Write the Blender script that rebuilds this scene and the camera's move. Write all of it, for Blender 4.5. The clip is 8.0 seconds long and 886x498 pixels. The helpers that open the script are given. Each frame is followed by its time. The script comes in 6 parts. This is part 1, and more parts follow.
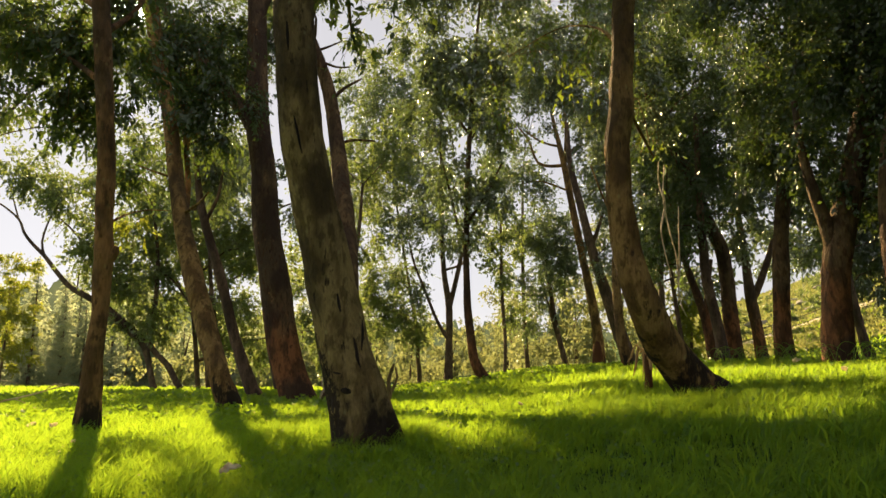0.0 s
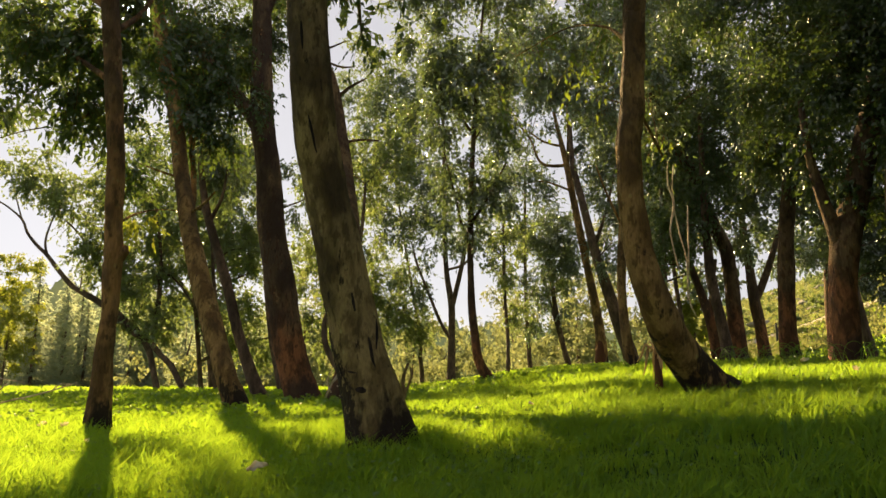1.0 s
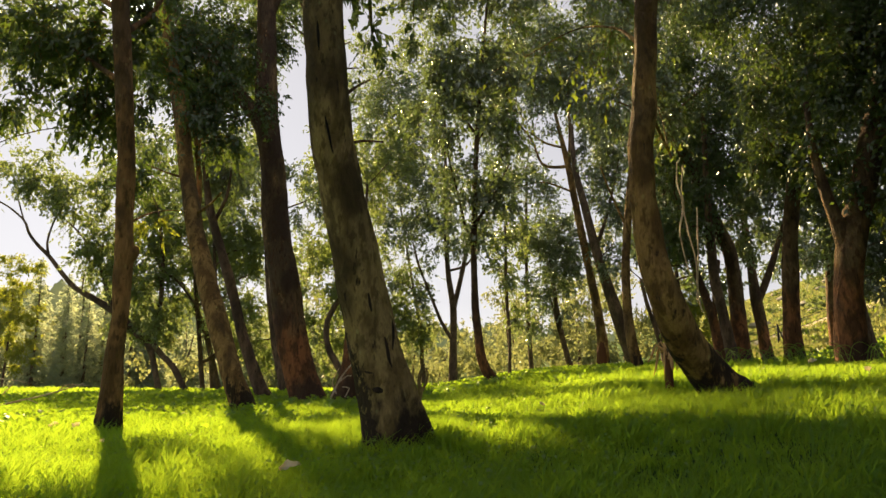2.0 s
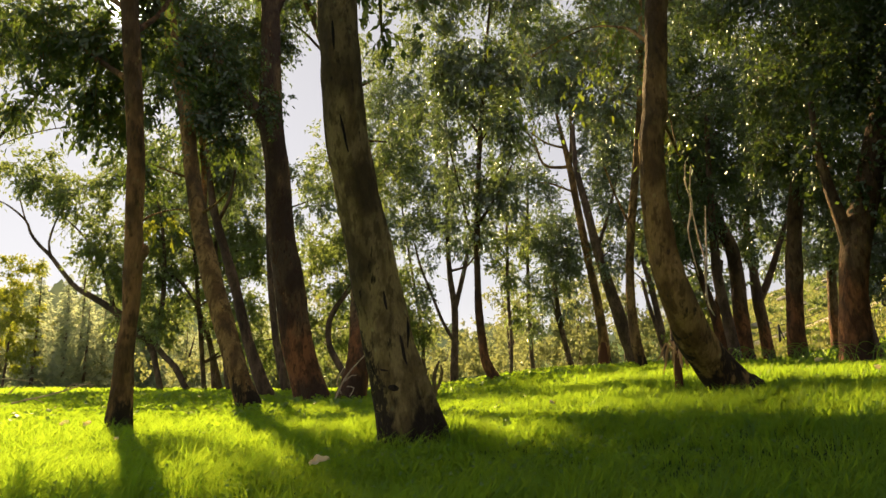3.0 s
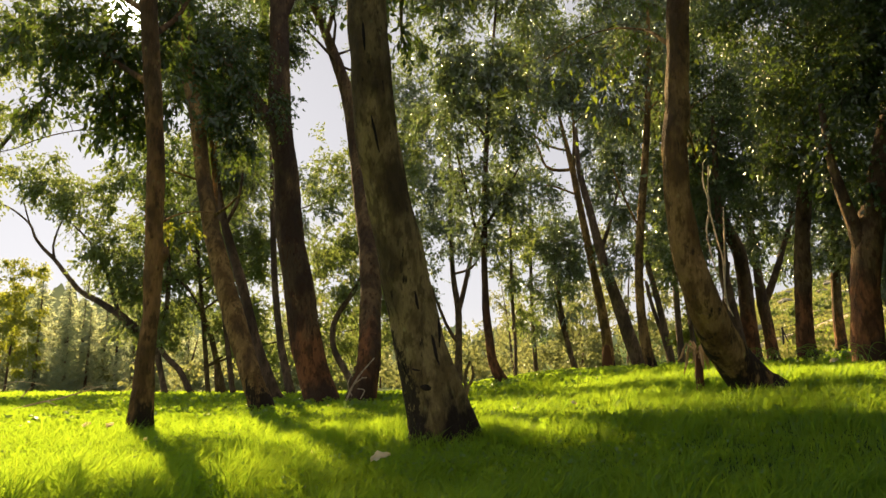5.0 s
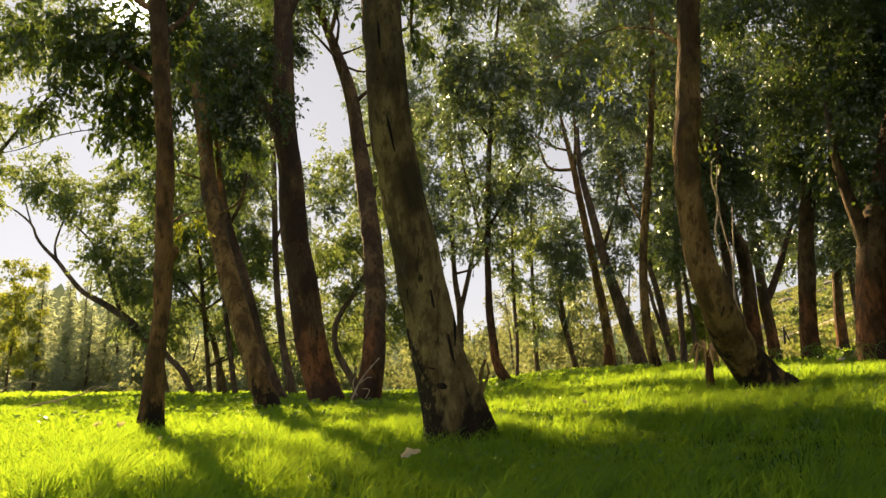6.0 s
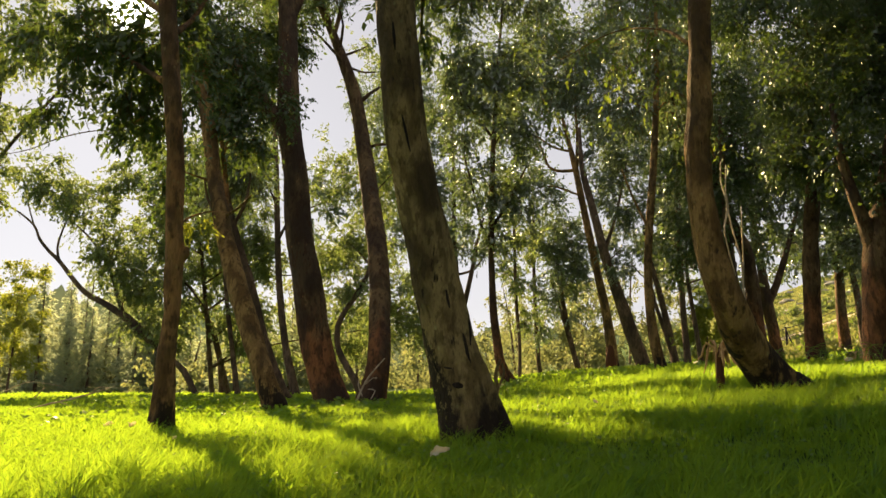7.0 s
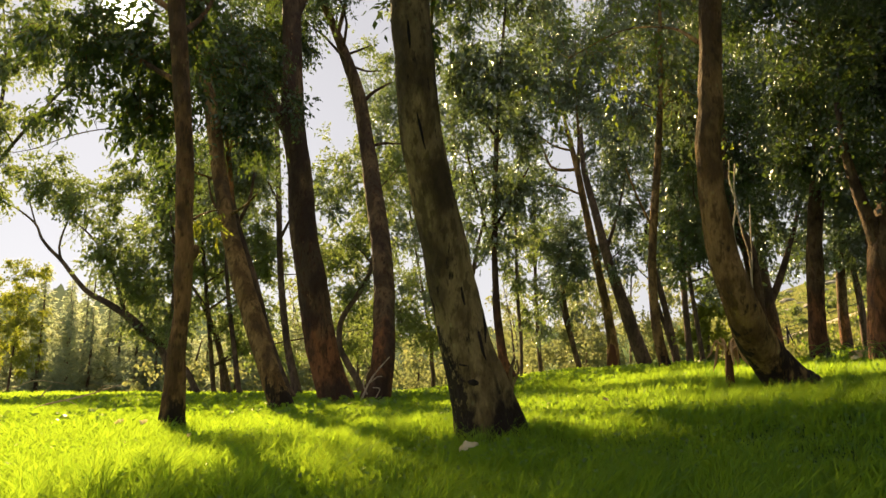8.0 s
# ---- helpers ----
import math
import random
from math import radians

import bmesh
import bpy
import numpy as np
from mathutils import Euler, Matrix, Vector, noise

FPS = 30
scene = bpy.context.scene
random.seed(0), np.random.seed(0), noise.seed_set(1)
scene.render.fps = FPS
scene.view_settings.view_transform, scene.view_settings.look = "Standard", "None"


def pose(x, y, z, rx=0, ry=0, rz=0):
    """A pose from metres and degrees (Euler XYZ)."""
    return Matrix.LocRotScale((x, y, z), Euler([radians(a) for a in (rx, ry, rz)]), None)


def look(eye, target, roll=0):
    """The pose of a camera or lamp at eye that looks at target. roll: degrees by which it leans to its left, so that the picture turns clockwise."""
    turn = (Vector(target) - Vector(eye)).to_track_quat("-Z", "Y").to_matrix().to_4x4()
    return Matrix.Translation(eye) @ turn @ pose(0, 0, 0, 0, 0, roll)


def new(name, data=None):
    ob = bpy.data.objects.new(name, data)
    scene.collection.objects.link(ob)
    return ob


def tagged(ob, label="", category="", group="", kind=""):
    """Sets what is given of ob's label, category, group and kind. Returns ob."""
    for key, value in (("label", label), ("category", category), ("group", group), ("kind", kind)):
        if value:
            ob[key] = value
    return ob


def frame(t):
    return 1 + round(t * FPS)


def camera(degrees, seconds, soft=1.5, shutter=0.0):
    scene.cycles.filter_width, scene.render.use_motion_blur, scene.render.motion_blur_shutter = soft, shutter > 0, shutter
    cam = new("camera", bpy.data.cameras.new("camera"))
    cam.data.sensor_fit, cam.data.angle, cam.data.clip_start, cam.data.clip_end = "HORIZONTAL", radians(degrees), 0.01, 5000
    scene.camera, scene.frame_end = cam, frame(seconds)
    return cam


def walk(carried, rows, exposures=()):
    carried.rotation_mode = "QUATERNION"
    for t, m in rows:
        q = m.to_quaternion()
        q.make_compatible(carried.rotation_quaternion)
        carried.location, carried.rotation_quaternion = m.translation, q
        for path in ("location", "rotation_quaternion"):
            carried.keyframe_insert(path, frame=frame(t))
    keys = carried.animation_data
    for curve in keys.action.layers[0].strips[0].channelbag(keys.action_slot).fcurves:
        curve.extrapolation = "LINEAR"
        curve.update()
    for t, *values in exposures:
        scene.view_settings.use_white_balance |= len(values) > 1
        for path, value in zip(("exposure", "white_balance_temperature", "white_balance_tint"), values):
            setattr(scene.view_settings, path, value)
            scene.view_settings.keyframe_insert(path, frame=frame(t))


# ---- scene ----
cam = camera(66.0, 8.0, soft=1.5)
EXPOSURE, KELVIN, TINT, SKY, SUN = 0.80, 6560, 14, 0.079, 9.3
VEIL = (4.72, 4.68, 4.78)
PATH = [
    (0, (-0.001, 0.004, 0.005), (0.0, 1.975, 0.346), 0.1),
    (0.5, (-0.043, 0.003, 0.006), (-0.042, 1.973, 0.346), 0.1),
    (1, (-0.079, 0.003, 0.0), (-0.08, 1.974, 0.341), 0.1),
    (1.5, (-0.128, 0.001, -0.001), (-0.128, 1.972, 0.342), 0.1),
    (3, (-0.264, -0.016, -0.021), (-0.261, 1.954, 0.325), 0.1),
    (3.5, (-0.312, -0.014, -0.026), (-0.308, 1.956, 0.321), 0.0),
    (4, (-0.36, -0.019, -0.029), (-0.354, 1.95, 0.321), 0.0),
    (4.5, (-0.403, -0.023, -0.036), (-0.398, 1.945, 0.319), -0.0),
    (6, (-0.541, -0.034, -0.051), (-0.533, 1.934, 0.305), -0.1),
    (6.5, (-0.586, -0.035, -0.055), (-0.578, 1.933, 0.301), -0.1),
    (7, (-0.629, -0.04, -0.06), (-0.621, 1.927, 0.299), -0.1),
    (7.5, (-0.675, -0.039, -0.065), (-0.666, 1.929, 0.294), -0.1),
    (8, (-0.72, -0.048, -0.071), (-0.71, 1.92, 0.286), -0.1),
]
walk(cam, [(t, look(eye, target, roll)) for t, eye, target, roll in PATH],
     exposures=[(0.0, EXPOSURE, KELVIN, TINT), (8.0, EXPOSURE, KELVIN, TINT)])

# ---- world and sun ----
SUN_WAY = Vector((-0.455, 0.92, 0.525)).normalized()      # from the ground towards the sun
world = bpy.data.worlds.new("world")
scene.world = world
world.use_nodes = True
wn = world.node_tree.nodes
sky = wn.new("ShaderNodeTexSky")
sky.sky_type = "NISHITA"
sky.sun_disc = False
sky.sun_elevation = math.asin(SUN_WAY.z)
sky.sun_rotation = math.atan2(SUN_WAY.x, SUN_WAY.y)
sky.dust_density = 0.2
sky.air_density = 1.0
sky.ozone_density = 1.0
wn["Background"].inputs["Strength"].default_value = SKY
haze = wn.new("ShaderNodeHueSaturation")                     # thin high haze takes the blue out of the sky
haze.inputs["Saturation"].default_value = 0.22
world.node_tree.links.new(sky.outputs["Color"], haze.inputs["Color"])
veil = wn.new("ShaderNodeMix")                               # and evens it out
veil.data_type = "RGBA"
veil.inputs[0].default_value = 0.68
veil.inputs[7].default_value = (*VEIL, 1)
world.node_tree.links.new(haze.outputs["Color"], veil.inputs[6])
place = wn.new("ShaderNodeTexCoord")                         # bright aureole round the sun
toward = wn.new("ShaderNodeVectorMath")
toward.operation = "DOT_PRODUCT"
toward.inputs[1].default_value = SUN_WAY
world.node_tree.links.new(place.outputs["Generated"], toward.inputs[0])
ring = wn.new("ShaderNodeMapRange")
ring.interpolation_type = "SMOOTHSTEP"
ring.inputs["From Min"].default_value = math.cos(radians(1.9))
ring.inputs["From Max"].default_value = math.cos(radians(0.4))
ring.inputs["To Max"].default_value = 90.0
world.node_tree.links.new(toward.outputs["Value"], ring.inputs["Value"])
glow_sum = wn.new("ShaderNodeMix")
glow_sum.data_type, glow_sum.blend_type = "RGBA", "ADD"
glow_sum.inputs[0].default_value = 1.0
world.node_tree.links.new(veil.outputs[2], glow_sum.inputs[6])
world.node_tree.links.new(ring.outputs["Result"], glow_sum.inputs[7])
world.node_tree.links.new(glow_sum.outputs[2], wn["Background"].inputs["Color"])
sun = new("sun", bpy.data.lights.new("sun", "SUN"))
sun.data.energy, sun.data.angle, sun.data.color = SUN, radians(0.53), (1.0, 0.74, 0.36)
sun.matrix_world = look(SUN_WAY * 60, (0, 0, 0))


# ---- materials ----
class Nodes:
    """Short forms for building a node material."""

    def __init__(self, name):
        self.mat = bpy.data.materials.new(name)
        self.mat.use_nodes = True
        self.tree = self.mat.node_tree
        self.tree.nodes.clear()
        self.out = self.add("ShaderNodeOutputMaterial")

    def add(self, kind, **values):
        node = self.tree.nodes.new(kind)
        for key, value in values.items():
            node.inputs[key.replace("_", " ")].default_value = value
        return node

    def link(self, a, b):
        self.tree.links.new(a, b)

    def noise(self, scale, detail=4.0, rough=0.6, vector=None):
        n = self.add("ShaderNodeTexNoise", Scale=scale, Detail=detail, Roughness=rough)
        if vector:
            self.link(vector, n.inputs["Vector"])
        return n.outputs["Fac"]

    def ramp(self, fac, *stops):
        r = self.add("ShaderNodeValToRGB")
        els = r.color_ramp.elements
        while len(els) < len(stops):
            els.new(0.5)
        for e, (pos, col) in zip(els, stops):
            e.position, e.color = pos, (*col, 1) if len(col) == 3 else col
        self.link(fac, r.inputs["Fac"])
        return r.outputs["Color"]

    def mix(self, fac, a, b, blend="MIX"):
        m = self.tree.nodes.new("ShaderNodeMix")
        m.data_type, m.blend_type = "RGBA", blend
        for value, socket in ((fac, m.inputs[0]), (a, m.inputs[6]), (b, m.inputs[7])):
            if isinstance(value, bpy.types.NodeSocket):
                self.link(value, socket)
            elif isinstance(value, (int, float)):
                socket.default_value = value
            else:
                socket.default_value = (*value, 1)
        return m.outputs[2]

    def math(self, op, a, b=0.0, clamp=False):
        m = self.tree.nodes.new("ShaderNodeMath")
        m.operation, m.use_clamp = op, clamp
        for value, socket in ((a, m.inputs[0]), (b, m.inputs[1])):
            if isinstance(value, bpy.types.NodeSocket):
                self.link(value, socket)
            else:
                socket.default_value = value
        return m.outputs[0]

    def bump(self, height, strength, distance):
        b = self.add("ShaderNodeBump", Strength=strength, Distance=distance)
        self.link(height, b.inputs["Height"])
        return b.outputs["Normal"]

    def coords(self, scale=(1, 1, 1)):
        c = self.tree.nodes.new("ShaderNodeTexCoord")
        m = self.add("ShaderNodeMapping", Scale=scale)
        self.link(c.outputs["Object"], m.inputs["Vector"])
        return m.outputs["Vector"]

    def principled(self, colour, rough, normal=None, spec=0.4):
        p = self.add("ShaderNodeBsdfPrincipled")
        p.inputs["Specular IOR Level"].default_value = spec
        for value, key in ((colour, "Base Color"), (rough, "Roughness")):
            if isinstance(value, bpy.types.NodeSocket):
                self.link(value, p.inputs[key])
            else:
                p.inputs[key].default_value = (*value, 1) if key == "Base Color" else value
        if normal:
            self.link(normal, p.inputs["Normal"])
        return p.outputs["BSDF"]

    def done(self, shader):
        self.link(shader, self.out.inputs["Surface"])
        return self.mat


def leaf_material(name, dark, light, glow, sheet=0.5, gloss=0.08, rough=0.4):
    """Thin green blades: a matt face, light through the blade, a waxy gloss."""
    n = Nodes(name)
    geo = n.tree.nodes.new("ShaderNodeNewGeometry")
    island = geo.outputs["Random Per Island"]
    patch = n.noise(0.9, 2.0, 0.5, n.coords())
    mixer = n.math("ADD", n.math("MULTIPLY", island, 0.65), n.math("MULTIPLY", patch, 0.4))
    face = n.ramp(mixer, (0.15, dark), (0.55, [(a + b) / 2 for a, b in zip(dark, light)]), (0.95, light))
    through_leaf = n.mix(island, glow, [c * k for c, k in zip(glow, (1.15, 0.98, 0.8))])
    d = n.add("ShaderNodeBsdfDiffuse")
    n.link(face, d.inputs["Color"])
    tr = n.add("ShaderNodeBsdfTranslucent")
    n.link(through_leaf, tr.inputs["Color"])
    m1 = n.add("ShaderNodeMixShader", Fac=sheet)
    n.link(d.outputs[0], m1.inputs[1]), n.link(tr.outputs[0], m1.inputs[2])
    g = n.add("ShaderNodeBsdfGlossy", Roughness=rough)
    g.inputs["Color"].default_value = (0.9, 0.95, 0.9, 1)
    m2 = n.add("ShaderNodeMixShader", Fac=gloss)
    n.link(m1.outputs[0], m2.inputs[1]), n.link(g.outputs[0], m2.inputs[2])
    return n.done(m2.outputs[0])


def bark_material(name, base, patch, streak, scale=1.0, char=0.0, stretch=0.3, peel=None, climb=0.0, crown=None):
    """Flaking bark: blotches where plates fell, upright cracks, fine grain.

    char: height of a scorched foot; climb: how far the scorching runs up the leaning side; peel: colour where old bark still clings; crown: the two browner tones of the bark above the freshly peeled foot.
    """
    n = Nodes(name)
    v = n.coords((1, 1, 0.45))
    tall = n.coords((1, 1, stretch))
    blotch = n.noise(7.0 * scale, 3.0, 0.55, v)
    plates = n.noise(19.0 * scale, 4.0, 0.62, v)
    grain = n.noise(90.0 * scale, 3.0, 0.7, tall)
    crack = n.noise(26.0 * scale, 5.0, 0.65, tall)
    col = n.mix(n.ramp(blotch, (0.42, (0, 0, 0)), (0.53, (1, 1, 1))), base, patch)
    if crown:
        height_z = n.add("ShaderNodeSeparateXYZ")
        n.link(n.coords(), height_z.inputs[0])
        edge = n.math("SUBTRACT", n.math("MULTIPLY", height_z.outputs["Z"], 0.5), n.math("MULTIPLY", n.noise(2.2, 4.0, 0.6, n.coords((1, 1, 0.4))), 1.3))
        upper = n.mix(n.ramp(blotch, (0.42, (0, 0, 0)), (0.53, (1, 1, 1))), *crown)
        col = n.mix(n.ramp(n.math("ADD", edge, 0.3), (0.25, (0, 0, 0)), (0.5, (1, 1, 1))), col, upper)
    if peel:
        old = n.noise(1.15, 4.0, 0.6, n.coords((1, 1, 0.55)))
        col = n.mix(n.ramp(old, (0.47, (0, 0, 0)), (0.56, (0.85, 0.85, 0.85))), col, n.mix(plates, peel, [c * 1.5 for c in peel]))
    col = n.mix(n.ramp(plates, (0.52, (0, 0, 0)), (0.60, (0.75, 0.75, 0.75))), col, [c * 0.62 for c in base])
    col = n.mix(n.ramp(crack, (0.31, (1, 1, 1)), (0.39, (0, 0, 0))), col, streak)
    col = n.mix(0.45, col, n.ramp(grain, (0.25, (0.25, 0.25, 0.25)), (0.75, (0.9, 0.9, 0.9))), "OVERLAY")
    vor = n.add("ShaderNodeTexVoronoi", Scale=9.0 * scale)
    n.link(v, vor.inputs["Vector"])
    spots = n.ramp(vor.outputs["Distance"], (0.05, (1, 1, 1)), (0.10, (0, 0, 0)))
    col = n.mix(n.math("MULTIPLY", spots, 0.7), col, streak)
    dots = n.add("ShaderNodeTexVoronoi", Scale=17.0 * scale)
    n.link(n.coords((1, 1, 0.7)), dots.inputs["Vector"])
    flecks = n.math("MULTIPLY", n.ramp(dots.outputs["Distance"], (0.10, (1, 1, 1)), (0.2, (0, 0, 0))), n.ramp(blotch, (0.46, (0, 0, 0)), (0.58, (0.6, 0.6, 0.6))))
    col = n.mix(flecks, col, [min(0.45, c * 1.9) for c in patch])
    stain = n.noise(2.6 * scale, 3.0, 0.6, n.coords((1, 1, 0.5)))
    col = n.mix(n.ramp(stain, (0.47, (0, 0, 0)), (0.60, (0.7, 0.7, 0.7))), col, [c * 1.5 for c in streak])
    if char:
        sep = n.add("ShaderNodeSeparateXYZ")
        n.link(n.coords(), sep.inputs[0])
        broad = n.noise(8.0, 3.0, 0.55, n.coords((1, 1, 0.3)))
        ragged = n.noise(26.0, 5.0, 0.7, n.coords((1, 1, 0.6)))
        reach = n.math("ADD", n.math("MULTIPLY", broad, 4.0 * char), n.math("MULTIPLY", ragged, 1.7 * char))
        level = sep.outputs["Z"]
        if climb:
            across = n.math("ADD", sep.outputs["X"], n.math("MULTIPLY", sep.outputs["Z"], 0.25))
            level = n.math("SUBTRACT", level, n.math("MULTIPLY", n.math("MAXIMUM", n.math("SUBTRACT", -0.06, across), 0.0), n.math("MULTIPLY", n.math("MAXIMUM", n.math("SUBTRACT", ragged, 0.36), 0.0), climb * 5.0)))
        mask = n.ramp(n.math("ADD", n.math("SUBTRACT", level, reach), 2.45 * char), (0.0, (1, 1, 1)), (0.13, (0, 0, 0)))
        col = n.mix(n.math("MULTIPLY", mask, 0.93), col, n.mix(ragged, (0.010, 0.008, 0.007), (0.035, 0.024, 0.018)))
    height = n.math("ADD", n.math("MULTIPLY", crack, 1.0), n.math("ADD", n.math("MULTIPLY", plates, 0.8), n.math("MULTIPLY", grain, 0.35)))
    return n.done(n.principled(col, 0.88, n.bump(height, 1.0, 0.04), 0.25))


BARK_GREY = bark_material("bark_grey_flaking", (0.180, 0.130, 0.052), (0.33, 0.25, 0.105), (0.030, 0.022, 0.013), 1.0, char=0.23, climb=7.0)
BARK_TAN = bark_material("bark_tan_smooth", (0.165, 0.096, 0.034), (0.34, 0.212, 0.078), (0.04, 0.027, 0.017), 0.8, char=0.5)
BARK_RED = bark_material("bark_red_brown", (0.115, 0.055, 0.024), (0.29, 0.125, 0.050), (0.030, 0.018, 0.014), 0.7, stretch=0.2, peel=(0.062, 0.043, 0.028), crown=((0.095, 0.062, 0.032), (0.19, 0.125, 0.062)))
BARK_KNOT = bark_material("bark_brown_peeling", (0.135, 0.076, 0.030), (0.36, 0.195, 0.075), (0.030, 0.02, 0.014), 0.7, stretch=0.2, char=0.3, peel=(0.10, 0.066, 0.036))
BARK_DARK = bark_material("bark_dark_brown", (0.11, 0.075, 0.05), (0.17, 0.115, 0.075), (0.025, 0.018, 0.014), 0.6, stretch=0.2)
CHAR = bark_material("charred_wood", (0.018, 0.014, 0.011), (0.035, 0.026, 0.02), (0.008, 0.006, 0.005), 1.2)
BARK_PALE = bark_material("bark_pale_dead", (0.56, 0.46, 0.33), (0.66, 0.55, 0.40), (0.3, 0.22, 0.14), 1.0)
LEAF_NEAR = leaf_material("leaf_near", (0.025, 0.049, 0.019), (0.062, 0.103, 0.041), (0.122, 0.20, 0.029), 0.41, 0.07, 0.36)
LEAF_YOUNG = leaf_material("leaf_young", (0.055, 0.10, 0.024), (0.11, 0.165, 0.036), (0.21, 0.30, 0.030), 0.52, 0.08)
LEAF_MID = leaf_material("leaf_mid", (0.037, 0.064, 0.034), (0.086, 0.128, 0.066), (0.155, 0.235, 0.055), 0.46, 0.15, 0.30)
# far copy of the grove leaf, lightened in colour to stand in for haze
LEAF_FAR_PALED = leaf_material("leaf_far_paled", (0.075, 0.11, 0.045), (0.14, 0.18, 0.07), (0.24, 0.33, 0.080), 0.55, 0.06)
# palest leaf copy: the haze over the far wood is put into its colour
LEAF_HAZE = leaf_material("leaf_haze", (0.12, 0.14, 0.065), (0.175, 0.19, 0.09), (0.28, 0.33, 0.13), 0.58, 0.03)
LEAF_YELLOW = leaf_material("leaf_yellow", (0.13, 0.16, 0.02), (0.23, 0.24, 0.03), (0.34, 0.41, 0.04), 0.55, 0.04)
# needle colours raised so the conifers look veiled by haze
NEEDLE = leaf_material("needle", (0.12, 0.16, 0.12), (0.18, 0.22, 0.165), (0.46, 0.56, 0.36), 0.62, 0.04)
GRASS = leaf_material("grass_blade", (0.026, 0.108, 0.022), (0.053, 0.172, 0.034), (0.365, 0.58, 0.034), 0.61, 0.018, 0.45)
WEED = leaf_material("weed_leaf", (0.035, 0.105, 0.010), (0.075, 0.175, 0.018), (0.29, 0.48, 0.020), 0.56, 0.05, 0.42)
DRY = leaf_material("dry_leaf", (0.74, 0.72, 0.60), (0.84, 0.82, 0.70), (0.78, 0.78, 0.62), 0.5, 0.05)
HILL_GRASS = leaf_material("hill_grass", (0.15, 0.18, 0.060), (0.25, 0.27, 0.11), (0.34, 0.38, 0.12), 0.45, 0.03)


def ground_material():
    n = Nodes("turf_soil")
    v = n.coords()
    big, fine = n.noise(0.35, 4.0, 0.6, v), n.noise(38.0, 5.0, 0.7, v)
    col = n.ramp(big, (0.35, (0.030, 0.080, 0.010)), (0.65, (0.060, 0.125, 0.016)))
    col = n.mix(n.ramp(fine, (0.42, (0, 0, 0)), (0.62, (1, 1, 1))), col, (0.026, 0.048, 0.010))
    return n.done(n.principled(col, 0.95, n.bump(fine, 0.9, 0.05), 0.1))


TURF = ground_material()


def plain_material(name, colour, rough=0.8, scale=30.0):
    n = Nodes(name)
    v = n.coords()
    f = n.noise(scale, 4.0, 0.65, v)
    col = n.mix(f, [c * 0.7 for c in colour], [min(1, c * 1.25) for c in colour])
    return n.done(n.principled(col, rough, n.bump(f, 0.4, 0.01), 0.3))


PATH_EARTH = plain_material("pale_track", (0.42, 0.37, 0.28), 0.95, 4.0)
ROCK = plain_material("pale_rock", (0.30, 0.28, 0.23), 0.9, 6.0)
SPLINTER = plain_material("split_wood", (0.62, 0.38, 0.18), 0.8, 40.0)
STUMP = plain_material("stump_wood", (0.125, 0.052, 0.026), 0.9, 25.0)
IRON = plain_material("dark_post", (0.03, 0.03, 0.03), 0.6, 30.0)


# ---- mesh tools ----
def smooth_step(a, b, x):
    t = np.clip((x - a) / (b - a), 0, 1)
    return t * t * (3 - 2 * t)


def ground_z(x, y):
    """Height of the turf: low meadow to the west, a bank to the east, a hillside beyond it."""
    x, y = np.asarray(x, float), np.asarray(y, float)
    z = -0.255 + 0.31 * np.tanh((x - 1.2) / 2.2) - 0.010 * np.clip(y - 5, 0, 8) * (0.5 - 0.5 * np.tanh((x - 1) / 3))
    z = z - 0.022 * np.clip(y - 15, 0, 30) * (0.5 - 0.5 * np.tanh((x - 3) / 5))
    z = z + 0.33 * np.logaddexp(0, (x - 10.8) / 1.5) * 1.5 * smooth_step(14, 30, y) * (1 - smooth_step(70, 160, y))
    z = z - 0.055 * np.exp(-((x - 2.1) ** 2 + (y - 4.9) ** 2) / 2.2)
    z = z + 0.025 * np.sin(x * 1.7 + 0.6 * y) * np.cos(y * 1.1 - 0.4 * x) + 0.012 * np.sin(x * 4.1 + 1) * np.sin(y * 3.7)
    return z


def fast_mesh(name, verts, faces):
    """A mesh from arrays: verts (n, 3), faces (m, k)."""
    me = bpy.data.meshes.new(name)
    m, k = faces.shape
    me.vertices.add(len(verts))
    me.vertices.foreach_set("co", np.ascontiguousarray(verts, np.float32).ravel())
    me.loops.add(m * k)
    me.loops.foreach_set("vertex_index", np.ascontiguousarray(faces, np.int32).ravel())
    me.polygons.add(m)
    me.polygons.foreach_set("loop_start", np.arange(0, m * k, k, dtype=np.int32))
    me.update(calc_edges=True)
    return me


def smooth(me):
    me.polygons.foreach_set("use_smooth", np.ones(len(me.polygons), bool))
    return me


def piece(name, verts, faces, material, parent=None, label="", rounded=False):
    """One mesh object, in its parent's own coordinates."""
    me = fast_mesh(name, np.asarray(verts), np.asarray(faces))
    me.materials.append(material)
    if rounded:
        smooth(me)
    ob = new(name, me)
    if parent:
        ob.parent = parent
    return tagged(ob, label)


def base_empty(name, at):
    ob = new(name)
    ob.empty_display_size = 0.2
    ob.location = at
    return ob


